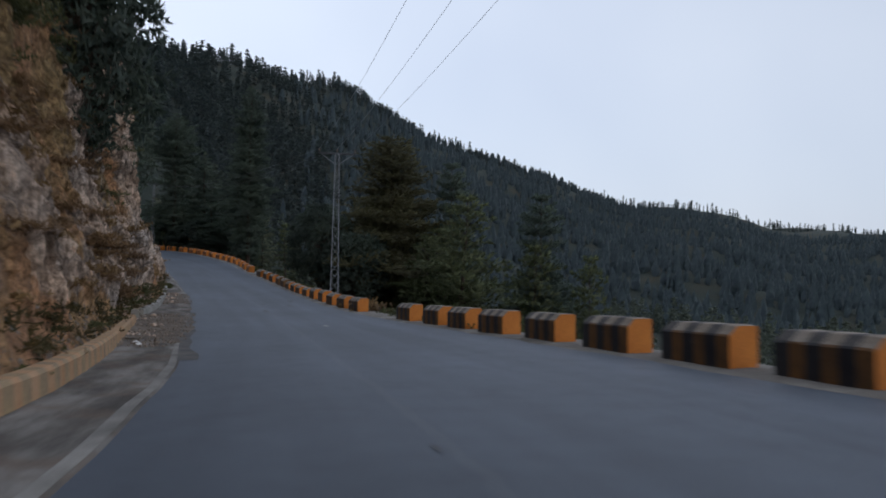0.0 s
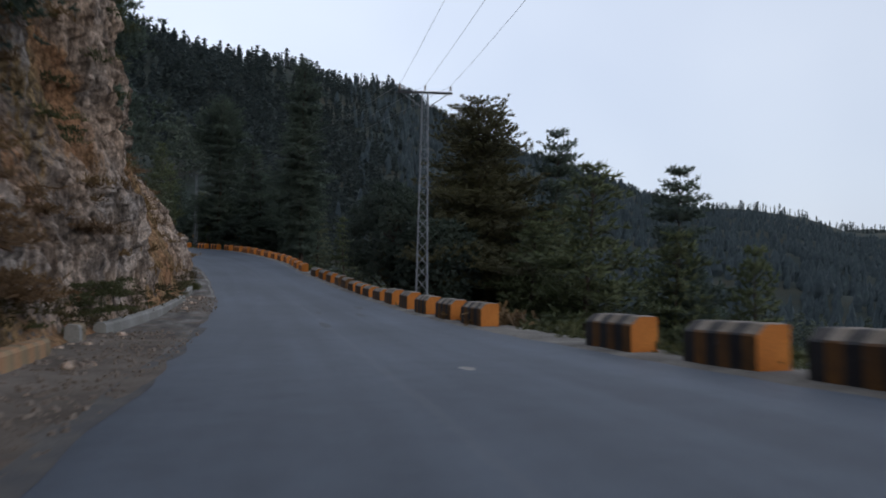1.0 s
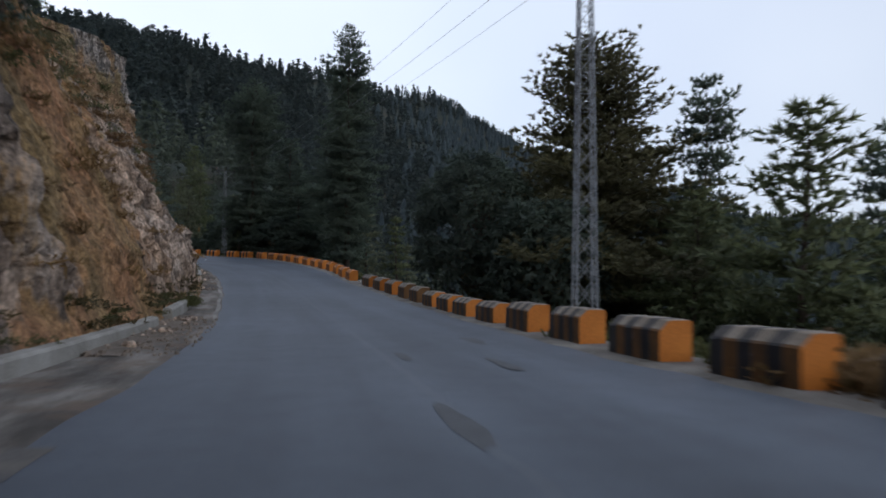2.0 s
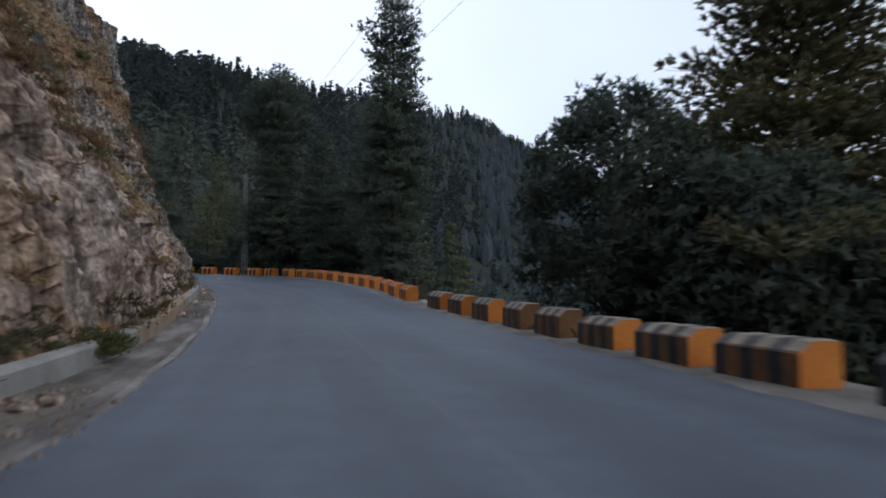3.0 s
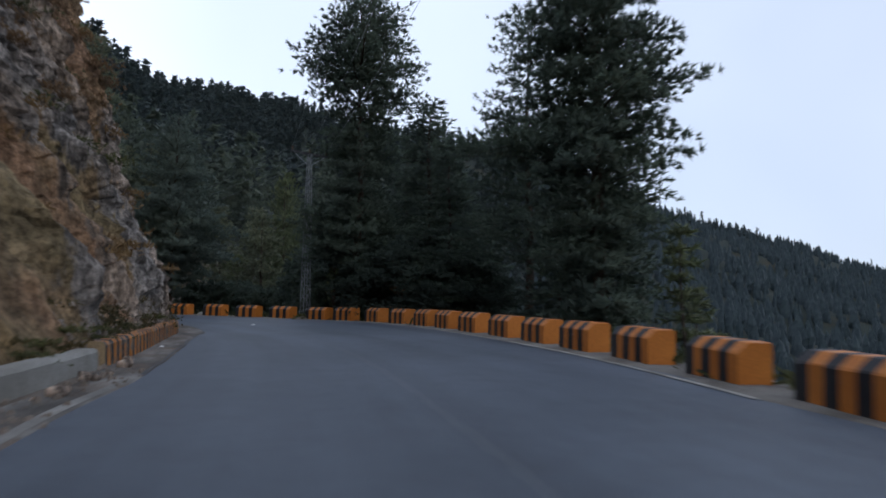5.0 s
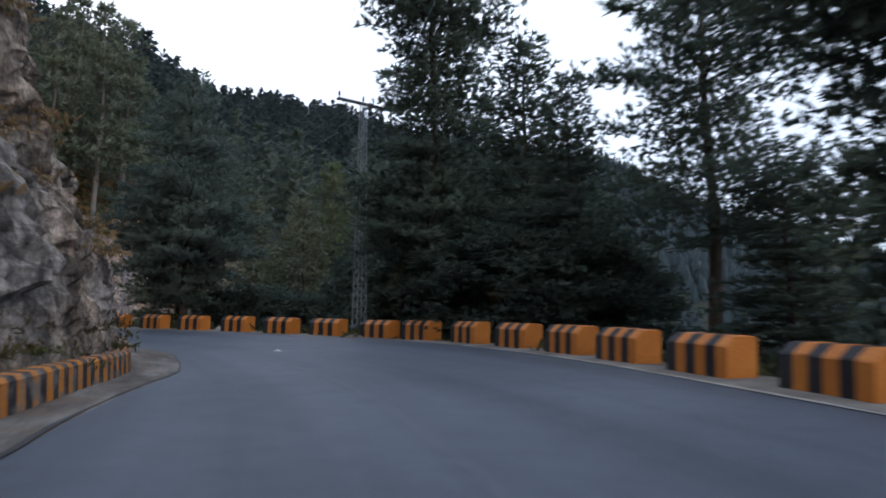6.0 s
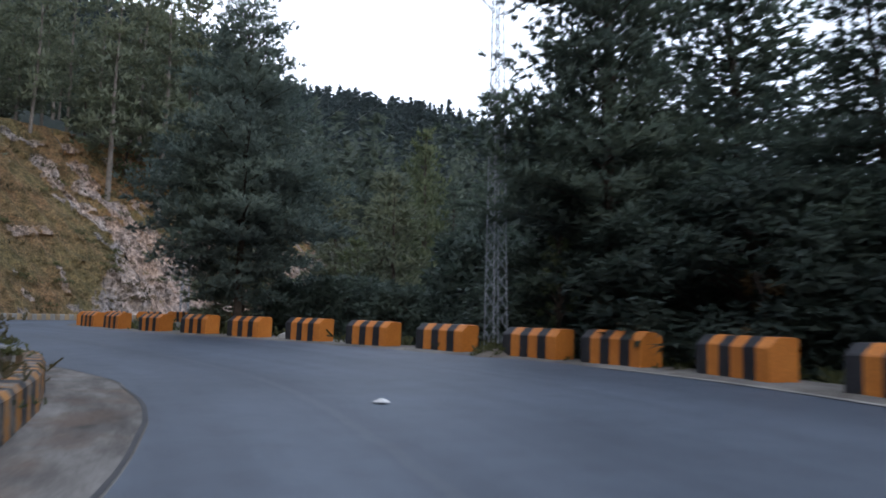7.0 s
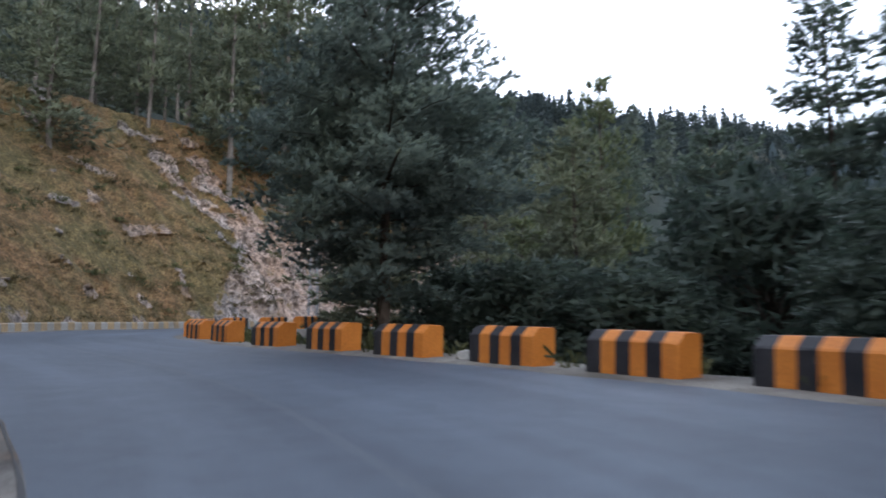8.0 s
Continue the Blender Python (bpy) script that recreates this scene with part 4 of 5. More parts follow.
def conifer(name, seed, H, h0, R, levels, per, shape, droop, needle, bark, label, twig=0.3, count=5, blade=0.36, width=0.09, lean=0.0, wild=0.0, bare=0.1, lift=0.3, puff=0.45):
    """A conifer: whorls of limbs, twigs along each limb, and a tuft of needles on each twig.
    shape(u): relative crown radius at u from crown base to tip; bare: share of twigs without needles; lift: upturn of the twigs."""
    rng = np.random.default_rng(seed)
    rnd = random.Random(seed)
    root = new(name)
    tagged(root, label, "tree", "trees beside the road")
    trunk = [(lean * z * z / H, 0.12 * math.sin(z * 0.5 + seed), z) for z in np.linspace(-1.5, H * 0.98, 14)]
    tv, tf = limb_bars(trunk, 0.012 * H + 0.06, 0.02, 8)
    LV, LF = [], []
    P, W, O = [], [], []
    for lv in range(levels):
        u = min(max((lv + rnd.uniform(-0.45, 0.45)) / levels, 0), 0.985)
        z = h0 + (H - h0) * u
        r = R * shape(u) * rnd.uniform(0.8, 1.15)
        for k in range(per):
            a = 2 * math.pi * (k + rnd.uniform(-0.4, 0.4)) / per + lv * 1.3
            L = max(r * rnd.uniform(0.6, 1.15), 0.3)
            if rnd.random() < 0.07:
                continue
            if rnd.random() < wild:
                L *= 1.5
            d = np.array([math.cos(a), math.sin(a), 0.0])
            s = np.array([-d[1], d[0], 0.0])
            up = rnd.uniform(-0.1, 0.25) + 0.5 * u * u
            foot = np.array([lean * z * z / H, 0.12 * math.sin(z * 0.5 + seed), z])

            def along(t):
                t = np.atleast_1d(t)[:, None]
                return foot + d * L * t + np.array([0, 0, 1.0]) * L * (up * t - droop * t * t)
            v, f = limb_bars(along(np.array([0, 0.35, 0.7, 1.0] if count > 6 else [0, 1.0])).tolist(), 0.014 + 0.014 * L, 0.01, 3)
            o = len(LV)
            LV += v
            LF += [tuple(i + o for i in q_) for q_ in f]
            n = max(4, int(L / twig * 1.9))
            t = np.clip(np.linspace(0.1, 1.0, n) + rng.normal(0, 0.04, n), 0.1, 1.03)
            reach = L * 0.42 * np.minimum(t * 2.5, 1) * (1.1 - t) + 0.12
            sgn = np.where(np.arange(n) % 2 == 0, 1, -1) * rng.uniform(0.75, 1.15, n)
            tw = d * 0.7 + s * sgn[:, None] + np.array([0, 0, 1.0]) * rng.normal(lift, 0.3, n)[:, None]
            tw[t > 0.93] = d + (0, 0, lift)
            tw /= np.linalg.norm(tw, axis=1)[:, None]
            steps = np.maximum(1, np.round(reach / twig)).astype(int)
            rep = np.repeat(np.arange(n), steps)
            frac = np.concatenate([np.arange(1, q_ + 1) / q_ for q_ in steps])
            pos = along(t)[rep] + tw[rep] * (reach[rep] * frac)[:, None] + rng.normal(0, 0.06, (len(rep), 3))
            pos[:, 2] -= droop * 0.5 * reach[rep] * frac ** 2
            keep = rng.random(len(rep)) > bare
            P.append(pos[keep])
            W.append(tw[rep][keep])
            rad = (pos - foot)[keep] * (1, 1, 0)
            rad /= np.linalg.norm(rad, axis=1)[:, None] + 1e-6
            rad[:, 2] = np.clip((pos - along(t)[rep])[keep][:, 2] * 3.0 - 0.1, -0.9, 1.0)
            O.append(rad)
    part("trunk", mesh_of(name + "_trunk", tv, tf, bark, smooth=True), root)
    part("branchwork", mesh_of(name + "_limbs", LV, LF, bark), root)["kind"] = "stuff"
    tip = np.array([[lean * H, 0.12 * math.sin(H * 0.49 + seed), H * 0.98]])
    P, W, O = np.concatenate(P + [tip]), np.concatenate(W + [tip * 0 + (0, 0, 1)]), np.concatenate(O + [tip * 0 + (0, 0, 1)])
    part("crown", leaf_mesh(name + "_crown", *blades_at(rng, P, W, O, count, blade, width, puff), needle), root)
    return root


def broadleaf(name, seed, H, R, clumps, per, leaf, mat, label, h0=0.3, cone=False):
    """A leafy tree: forking limbs, and a crown of leaf clumps round their ends."""
    rng = np.random.default_rng(seed)
    rnd = random.Random(seed)
    root = new(name)
    tagged(root, label, "tree", "trees beside the road")
    tv, tf = limb_bars([(0.1 * math.sin(z), 0.1 * math.cos(z * 1.3), z) for z in np.linspace(-1.5, H * 0.75, 10)], 0.03 * H * 0.5 + 0.05, 0.04, 8)
    LV, LF = [], []
    P, W, S = [], [], []
    for k in range(clumps):
        u = rnd.random() ** 0.8
        z = H * (h0 + (1 - h0) * u)
        rr = R * math.sqrt(max(0.05, 1 - (1.75 * (u - 0.4)) ** 2 * 0.75)) * (0.35 + 0.65 * rnd.random() ** 0.5)
        if cone:
            rr = R * (0.12 + 0.88 * (1 - u) ** 0.7) * (0.3 + 0.7 * rnd.random() ** 0.5)
        a = rnd.uniform(0, 2 * math.pi)
        c = np.array([rr * math.cos(a), rr * math.sin(a), z])
        st = np.array([0, 0, max(H * 0.15, z - rr * 0.8)])
        if k % 2 == 0:
            v, f = limb_bars([st, st * 0.5 + c * 0.5 + (0, 0, 0.2), c], 0.05, 0.01, 3)
            o = len(LV)
            LV += [tuple(p) for p in v]
            LF += [tuple(i + o for i in q_) for q_ in f]
        cr = R * rnd.uniform(0.12, 0.24) * (1 - 0.5 * u * cone)
        d = rng.normal(0, 1, (per, 3))
        d /= np.linalg.norm(d, axis=1)[:, None]
        P.append(c + d * cr * rng.uniform(0.3, 1, (per, 1)) * (1, 1, 0.7))
        W.append(d + (0, 0, -0.2))
        S.append(np.full(per, leaf) * rng.uniform(0.7, 1.3, per))
    part("trunk", mesh_of(name + "_trunk", tv, tf, BARK, smooth=True), root)
    part("branchwork", mesh_of(name + "_limbs", LV, LF, BARK), root)["kind"] = "stuff"
    base, ways = np.concatenate(P), np.concatenate(W)
    cv, cf = sprays(rng, base, ways, np.concatenate(S), 4, 0.8, True)
    out = (base - (0, 0, H * 0.45)) * (1, 1, 0.6)
    out = out / (np.linalg.norm(out, axis=1)[:, None] + 1e-6) * 0.8 + ways * 0.6 + (0, 0, 0.4)
    part("crown", leaf_mesh(name + "_crown", cv.reshape(-1, 3, 3), np.repeat(out, 4, 0), mat), root)
    return root


cedar_shape = lambda u: (0.55 + 0.45 * min(u / 0.25, 1)) * (1 - u) ** 0.75 + 0.05
fir_shape = lambda u: float(np.interp(u, [0, 0.12, 0.25, 0.4, 0.55, 0.7, 0.85, 1], [0.5, 0.62, 0.8, 0.72, 0.58, 0.6, 0.42, 0.06]))
spire_shape = lambda u: 0.5 * (1 - u) ** 0.4 + 0.32 * (1 - u) + 0.1 * math.sin(u * 23)
pine_shape = lambda u: (0.75 + 0.25 * math.sin(u * 17)) * (1 - u ** 2.2) ** 0.8 + 0.05

CEDAR = conifer("cedar", 11, 30.0, 3.0, 6.0, 46, 7, cedar_shape, 0.2, NEEDLE, BARK, "tall dark green cedar with layered drooping limbs", twig=0.36, count=6, blade=0.5, width=0.15, puff=0.5)
SPIRE = conifer("fir", 12, 32.0, 4.0, 5.4, 62, 7, fir_shape, 0.1, NEEDLE, BARK, "tall narrow fir with ragged dark green limbs", twig=0.3, count=7, blade=0.44, width=0.12, wild=0.06, lift=0.45, puff=0.5)
PINE = conifer("pine", 13, 24.0, 5.0, 5.0, 36, 7, pine_shape, 0.1, NEEDLE, BARK, "dark green pine with sparse spreading limbs", twig=0.33, count=6, blade=0.44, width=0.14, wild=0.05, lift=0.5, bare=0.05, puff=0.55)
ROADPINE = conifer("tall_pine", 47, 24.0, 9.0, 5.4, 28, 6, pine_shape, 0.08, NEEDLE, BARK, "tall thin pine with a bare lower trunk and long open limbs", twig=0.28, count=9, blade=0.32, width=0.075, wild=0.05, lift=0.4, bare=0.15, puff=0.55)
YOUNG = conifer("young_pine", 14, 14.0, 1.0, 4.0, 28, 6, cedar_shape, 0.05, NEEDLE2, BARK, "pale green young pine with upturned limbs", twig=0.32, count=6, blade=0.44, width=0.13, lift=0.6, puff=0.5, bare=0.04)
LEAFY = broadleaf("leafy_tree", 15, 10.0, 3.6, 300, 15, 0.34, LEAF, "dark green broad leafy tree behind the barrier")
BROWNISH = conifer("olive_tree", 16, 20.0, 1.5, 5.2, 54, 9, lambda u: (0.7 + 0.3 * min(u / 0.2, 1)) * (1 - u) ** 0.62 + 0.05, 0.02, OLIVE, BARK, "tall olive-brown tree with upswept feathery limbs below the road", twig=0.27, count=10, blade=0.28, width=0.085, bare=0.0, lift=0.8, wild=0.05, puff=0.5)
NEARLEAFY = broadleaf("broad_tree", 19, 10.0, 3.6, 340, 42, 0.2, LEAF, "dark green broad leafy tree standing close behind the barrier")
ROADCEDAR = conifer("roadside_cedar", 41, 18.0, 2.7, 6.6, 38, 7, lambda u: (0.3 + 0.7 * min(u / 0.27, 1)) * (1 - u) ** 0.75 + 0.04, 0.1, GLAREPINE, BARK, "big blue-green pine standing close behind the barrier blocks", twig=0.26, count=8, blade=0.34, width=0.08, puff=0.5, bare=0.04)
MIDCEDAR = conifer("slope_cedar", 48, 16.0, 1.2, 4.0, 30, 7, cedar_shape, 0.14, HILLNEEDLE, BARK, "grey-green cedar on the slope behind the barrier", twig=0.38, count=6, blade=0.5, width=0.15, puff=0.5)
great_shape = lambda u: float(np.interp(u, [0, 0.08, 0.2, 0.32, 0.44, 0.56, 0.68, 0.8, 0.9, 1], [0.58, 0.64, 0.46, 0.37, 0.4, 0.54, 0.62, 0.48, 0.27, 0.04]))
BIGCEDAR = conifer("great_cedar", 43, 25.0, 5.8, 7.0, 42, 7, great_shape, 0.1, NEEDLE, BARK, "great dark cedar with broad level limbs behind the power pole", twig=0.27, count=8, blade=0.36, width=0.095, bare=0.08, wild=0.04, puff=0.55)
SAPLING = broadleaf("sapling", 45, 3.0, 0.55, 26, 16, 0.11, DRYGRASS, "thin rusty-brown sapling behind the barrier blocks", 0.35)
GREENSAP = broadleaf("green_sapling", 46, 4.0, 0.6, 26, 16, 0.12, NEEDLE2, "thin pale green sapling beside the power pole", 0.45)
WOODA = conifer("forest_pine", 31, 18.0, 6.5, 3.2, 15, 5, pine_shape, 0.1, HILLNEEDLE, PALEBARK, "forest pine with a bare pale trunk on the hillside", twig=0.55, count=6, blade=0.7, width=0.2, puff=0.6)
WOODB = conifer("forest_cedar", 32, 17.0, 1.5, 3.4, 20, 6, cedar_shape, 0.2, HILLNEEDLE, BARK, "dark green forest cedar on the hillside", twig=0.55, count=6, blade=0.7, width=0.2, puff=0.6)
WOODC = conifer("forest_fir", 33, 16.0, 2.0, 3.0, 18, 5, spire_shape, 0.15, NEEDLE2, BARK, "grey-green forest fir on the hillside", twig=0.55, count=6, blade=0.7, width=0.2, puff=0.6)
TALL = {"MIDCEDAR": 16.0, "ROADPINE": 24.0, "SAPLING": 3.0, "GREENSAP": 4.0, "BIGCEDAR": 25.0, "ROADCEDAR": 18.0, "CEDAR": 30.0, "SPIRE": 32.0, "PINE": 24.0, "YOUNG": 14.0, "LEAFY": 10.0, "NEARLEAFY": 10.0, "BROWNISH": 20.0, "WOODA": 18.0, "WOODB": 17.0, "WOODC": 16.0}
KIND = {"MIDCEDAR": MIDCEDAR, "ROADPINE": ROADPINE, "SAPLING": SAPLING, "GREENSAP": GREENSAP, "BIGCEDAR": BIGCEDAR, "ROADCEDAR": ROADCEDAR, "CEDAR": CEDAR, "SPIRE": SPIRE, "PINE": PINE, "YOUNG": YOUNG, "LEAFY": LEAFY, "NEARLEAFY": NEARLEAFY, "BROWNISH": BROWNISH, "WOODA": WOODA, "WOODB": WOODB, "WOODC": WOODC}
for w in (WOODA, WOODB, WOODC):
    w["group"] = "hillside trees"
TREES = [
    # kind, x, y, level of the tip, width against its own
    ("SPIRE", -28.5, 108.1, 24.3, 0.78), ("BROWNISH", -5.7, 78.3, 12.4, 1.6), ("YOUNG", 1.9, 65.4, 5.6, 1.6), ("PINE", 0.7, 77.9, 10.2, 0.85), ("PINE", 9.9, 74.9, 6.9, 1.0), ("YOUNG", 9.0, 72.0, 1.5, 1.5), ("YOUNG", -0.5, 74.0, 3.0, 1.5),
    ("YOUNG", -1.5, 70.0, 2.0, 1.2), ("YOUNG", 14.0, 70.0, 0.5, 1.2),
    ("NEARLEAFY", -12.4, 75.9, 5.0, 1.0), ("LEAFY", -8.5, 73.0, 2.0, 1.0), ("PINE", -4.0, 122.0, 4.8, 0.9),
    ("CEDAR", -51.5, 141.0, 15.5, 0.8), ("CEDAR", -47.0, 139.0, 17.0, 0.75), ("BIGCEDAR", -45.2, 124.0, 23.2, 1.0), ("CEDAR", -42.0, 129.5, 16.5, 1.2), ("NEARLEAFY", -46.0, 126.5, 4.5, 1.2), ("NEARLEAFY", -41.0, 123.5, 5.0, 1.4),
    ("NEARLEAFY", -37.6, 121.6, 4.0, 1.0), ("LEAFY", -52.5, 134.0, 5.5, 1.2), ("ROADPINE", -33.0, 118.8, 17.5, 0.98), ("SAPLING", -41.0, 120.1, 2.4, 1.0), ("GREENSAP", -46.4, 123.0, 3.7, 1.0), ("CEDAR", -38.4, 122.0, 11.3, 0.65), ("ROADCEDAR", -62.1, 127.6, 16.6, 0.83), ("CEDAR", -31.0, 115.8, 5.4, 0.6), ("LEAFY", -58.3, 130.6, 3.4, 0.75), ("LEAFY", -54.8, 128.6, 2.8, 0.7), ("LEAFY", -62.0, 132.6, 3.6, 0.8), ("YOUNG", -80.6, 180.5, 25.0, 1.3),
    ("YOUNG", -63.9, 148.7, 16.2, 1.0), ("YOUNG", -66.0, 143.0, 7.5, 1.1), ("PINE", -56.0, 141.0, 10.0, 0.9), ("CEDAR", -66.0, 158.0, 14.0, 0.8), ("MIDCEDAR", -62.0, 141.0, 11.0, 1.2), ("MIDCEDAR", -67.0, 148.0, 13.0, 1.2), ("MIDCEDAR", -73.0, 151.0, 14.0, 1.2), ("MIDCEDAR", -58.0, 149.0, 11.0, 1.2), ("MIDCEDAR", -76.0, 144.0, 13.0, 1.3),
    ("WOODA", -104.7, 138.3, 27.0, 1.3), ("WOODA", -109.7, 150.0, 43.0, 1.0), ("WOODA", -112.0, 159.5, 42.0, 1.0), ("WOODC", -109.2, 161.5, 29.0, 1.1), ("WOODA", -114.5, 147.0, 48.0, 1.0), ("WOODA", -118.0, 160.0, 50.0, 1.0), ("WOODA", -111.0, 140.0, 42.0, 1.0),
    ("WOODA", -107.4, 169.8, 45.0, 1.5), ("WOODA", -117.2, 174.1, 51.0, 1.5), ("WOODA", -119.1, 170.6, 51.5, 1.5), ("WOODA", -110.0, 163.7, 46.0, 1.5), ("WOODA", -104.3, 155.2, 39.5, 1.4), ("WOODA", -103.2, 161.1, 43.0, 1.5), ("WOODA", -109.0, 170.5, 46.0, 1.5),
    ("PINE", -21.5, 46.5, 15.0, 0.6), ("CEDAR", -17.5, 33.0, 16.0, 0.55), ("LEAFY", -15.5, 30.0, 13.5, 1.0),
]


def ground_at(x, y):
    return float(ground_z(np.array([float(x)]), np.array([float(y)]))[0])


rt = random.Random(17)
# pines on the slope above the far bend, then the woods below and across the road
for n in range(75):
    i = idx(rt.uniform(126, 228))
    lat = -rt.uniform(15, 62)
    x, y, _ = place(i, lat)
    z = ground_at(x, y)
    TREES.append((rt.choice(["WOODA", "WOODA", "WOODB"]), x, y, z + rt.uniform(12, 19), rt.uniform(0.8, 1.15)))
for n in range(62):
    i = idx(rt.uniform(112, 228))
    lat = RLAT[i] + rt.uniform(9, 75)
    x, y, _ = place(i, lat)
    z = ground_at(x, y)
    li2, la2 = at_lane(np.array([x]), np.array([y]))
    if la2[0] < RLAT[li2[0]] + 7:
        continue
    TREES.append((rt.choice(["WOODB", "WOODC", "WOODA"]), x, y, z + rt.uniform(9, 15), rt.uniform(0.8, 1.2)))
for n in range(26):
    i = idx(rt.uniform(15, 112))
    lat = RLAT[i] + rt.uniform(24, 85)
    x, y, _ = place(i, lat)
    z = ground_at(x, y)
    TREES.append((rt.choice(["WOODB", "WOODC"]), x, y, z + rt.uniform(9, 14), rt.uniform(0.8, 1.2)))
for n in range(16):
    i = idx(rt.uniform(5, 100))
    lat = -rt.uniform(11, 20)
    x, y, _ = place(i, lat)
    TREES.append((rt.choice(["WOODB", "WOODA"]), x, y, ground_at(x, y) + rt.uniform(7, 12), rt.uniform(0.7, 1.0)))
used = set()
for n, (kind, x, y, top, wide) in enumerate(TREES):
    z = ground_at(x, y) - 0.2
    m = Matrix.Translation((x, y, z)) @ Matrix.Rotation(n * 2.4, 4, "Z") @ Matrix.Diagonal((wide, wide, (top - z) / TALL[kind], 1))
    if kind in used:
        copy_thing(KIND[kind], m @ Matrix.Diagonal((*KIND[kind].scale, 1)).inverted())
    else:
        KIND[kind].matrix_basis = m
        used.add(kind)


# ======== forests on the mountains ========
def clump_tree(rng, sides, rad, slim):
    """A far conifer one metre high: a ragged crown of three uneven skirts on a stem; triangles and their normals."""
    T, N = [], []
    rings = [(0.06, 0.8), (0.3, 1.0), (0.55, 0.72), (0.8, 0.4)]
    pts = []
    for z, r in rings:
        a = np.arange(sides) * 2 * math.pi / sides + rng.uniform(0, 1)
        rr = rad * r ** slim * rng.uniform(0.6, 1.3, sides)
        pts.append(np.stack([rr * np.cos(a), rr * np.sin(a), z + rng.uniform(-0.07, 0.07, sides)], 1))
    tip = np.array([rng.uniform(-0.02, 0.02), rng.uniform(-0.02, 0.02), 1.0])
    for k in range(len(rings)):
        for m in range(sides):
            q = (m + 1) % sides
            if k + 1 < len(rings):
                T += [(pts[k][m], pts[k][q], pts[k + 1][q]), (pts[k][m], pts[k + 1][q], pts[k + 1][m])]
            else:
                T.append((pts[k][m], pts[k][q], tip))
    T = np.array(T)
    N = T.mean(1) * (1 / rad, 1 / rad, 0) + (0, 0, 0.75)
    return T, N


def fluffy_tree(rng, n, rad, slim, big=1.0):
    """A conifer one metre high, of n small needle sprays on uneven tiers; triangles and their normals."""
    tiers = max(6, n // 16)
    lev = rng.integers(0, tiers, n)
    u = np.clip((lev + rng.normal(0.5, 0.22, n)) / tiers, 0, 0.99)
    fat = rng.uniform(0.75, 1.2, tiers)[lev]
    a = rng.uniform(0, 2 * math.pi, n)
    r = rad * ((1 - u) ** slim + 0.06) * fat * rng.random(n) ** 0.45
    out = np.stack([np.cos(a), np.sin(a), np.zeros(n)], 1)
    pos = out * r[:, None] + np.stack([0 * u, 0 * u, 0.1 + 0.88 * u], 1)
    w = out * 0.8 + rng.normal(0, 0.45, (n, 3)) + (0, 0, -0.05)
    w /= np.linalg.norm(w, axis=1)[:, None]
    side = np.cross(w, rng.normal(0, 1, (n, 3)))
    side *= 0.024 * big / (np.linalg.norm(side, axis=1)[:, None] + 1e-9)
    ln = rng.uniform(0.05, 0.1, (n, 1)) * big
    T = np.stack([pos - w * ln * 0.4 + side, pos - w * ln * 0.4 - side, pos + w * ln * 0.8], 1)
    stem = np.array([[(-0.012, 0, -0.03), (0.012, 0, -0.03), (0, 0.004, 1.0)], [(0, -0.012, -0.03), (0, 0.012, -0.03), (0.004, 0, 0.98)]])
    return np.concatenate([T, stem]), np.concatenate([out + w * 0.3 + (0, 0, 0.6), [(0, -1, 0.3), (1, 0, 0.3)]])


def sheet_z(x, y):
    """Level of the ground sheet as it is meshed."""
    a = np.clip(np.searchsorted(gx, x) - 1, 0, nx - 2)
    b = np.clip(np.searchsorted(gy, y) - 1, 0, ny - 2)
    u, v = (x - gx[a]) / (gx[a + 1] - gx[a]), (y - gy[b]) / (gy[b + 1] - gy[b])
    Z = GZ.reshape(ny, nx)
    return (Z[b, a] * (1 - u) + Z[b, a + 1] * u) * (1 - v) + (Z[b + 1, a] * (1 - u) + Z[b + 1, a + 1] * u) * v


def forest(name, seed, xs, ys, hs, kinds, label, mat, sunk=0.4):
    rng = np.random.default_rng(seed)
    zs = sheet_z(xs, ys)
    which = rng.integers(0, len(kinds), len(xs))
    TT, NN = [], []
    for k, (T, N) in enumerate(kinds):
        sel = np.where(which == k)[0]
        a = rng.uniform(0, 6.28, len(sel))
        ca, sa = np.cos(a)[:, None, None], np.sin(a)[:, None, None]
        sc = (hs[sel] * rng.uniform(0.7, 1.2, len(sel)))[:, None, None]
        wd = sc * rng.uniform(0.8, 1.3, len(sel))[:, None, None]
        X = (T[None, :, :, 0] * ca - T[None, :, :, 1] * sa) * wd + xs[sel][:, None, None]
        Y = (T[None, :, :, 0] * sa + T[None, :, :, 1] * ca) * wd + ys[sel][:, None, None]
        Z = T[None, :, :, 2] * sc + zs[sel][:, None, None] - sunk
        TT.append(np.stack([X, Y, Z], -1).reshape(-1, 3, 3))
        n2 = np.stack([N[None, :, 0] * ca[:, :, 0] - N[None, :, 1] * sa[:, :, 0], N[None, :, 0] * sa[:, :, 0] + N[None, :, 1] * ca[:, :, 0], N[None, :, 2] + 0 * ca[:, :, 0]], -1)
        NN.append(n2.reshape(-1, 3))
    tagged(new(name, leaf_mesh(name, np.concatenate(TT), np.concatenate(NN), mat)), label, "forest", kind="stuff")


fr = np.random.default_rng(5)


def scatter(n, az0, az1, r0, r1, power=1.0):
    az = np.radians(fr.uniform(az0, az1, n))
    r = r0 + (r1 - r0) * fr.random(n) ** power
    return -25 + r * np.sin(az), 60 + r * np.cos(az)


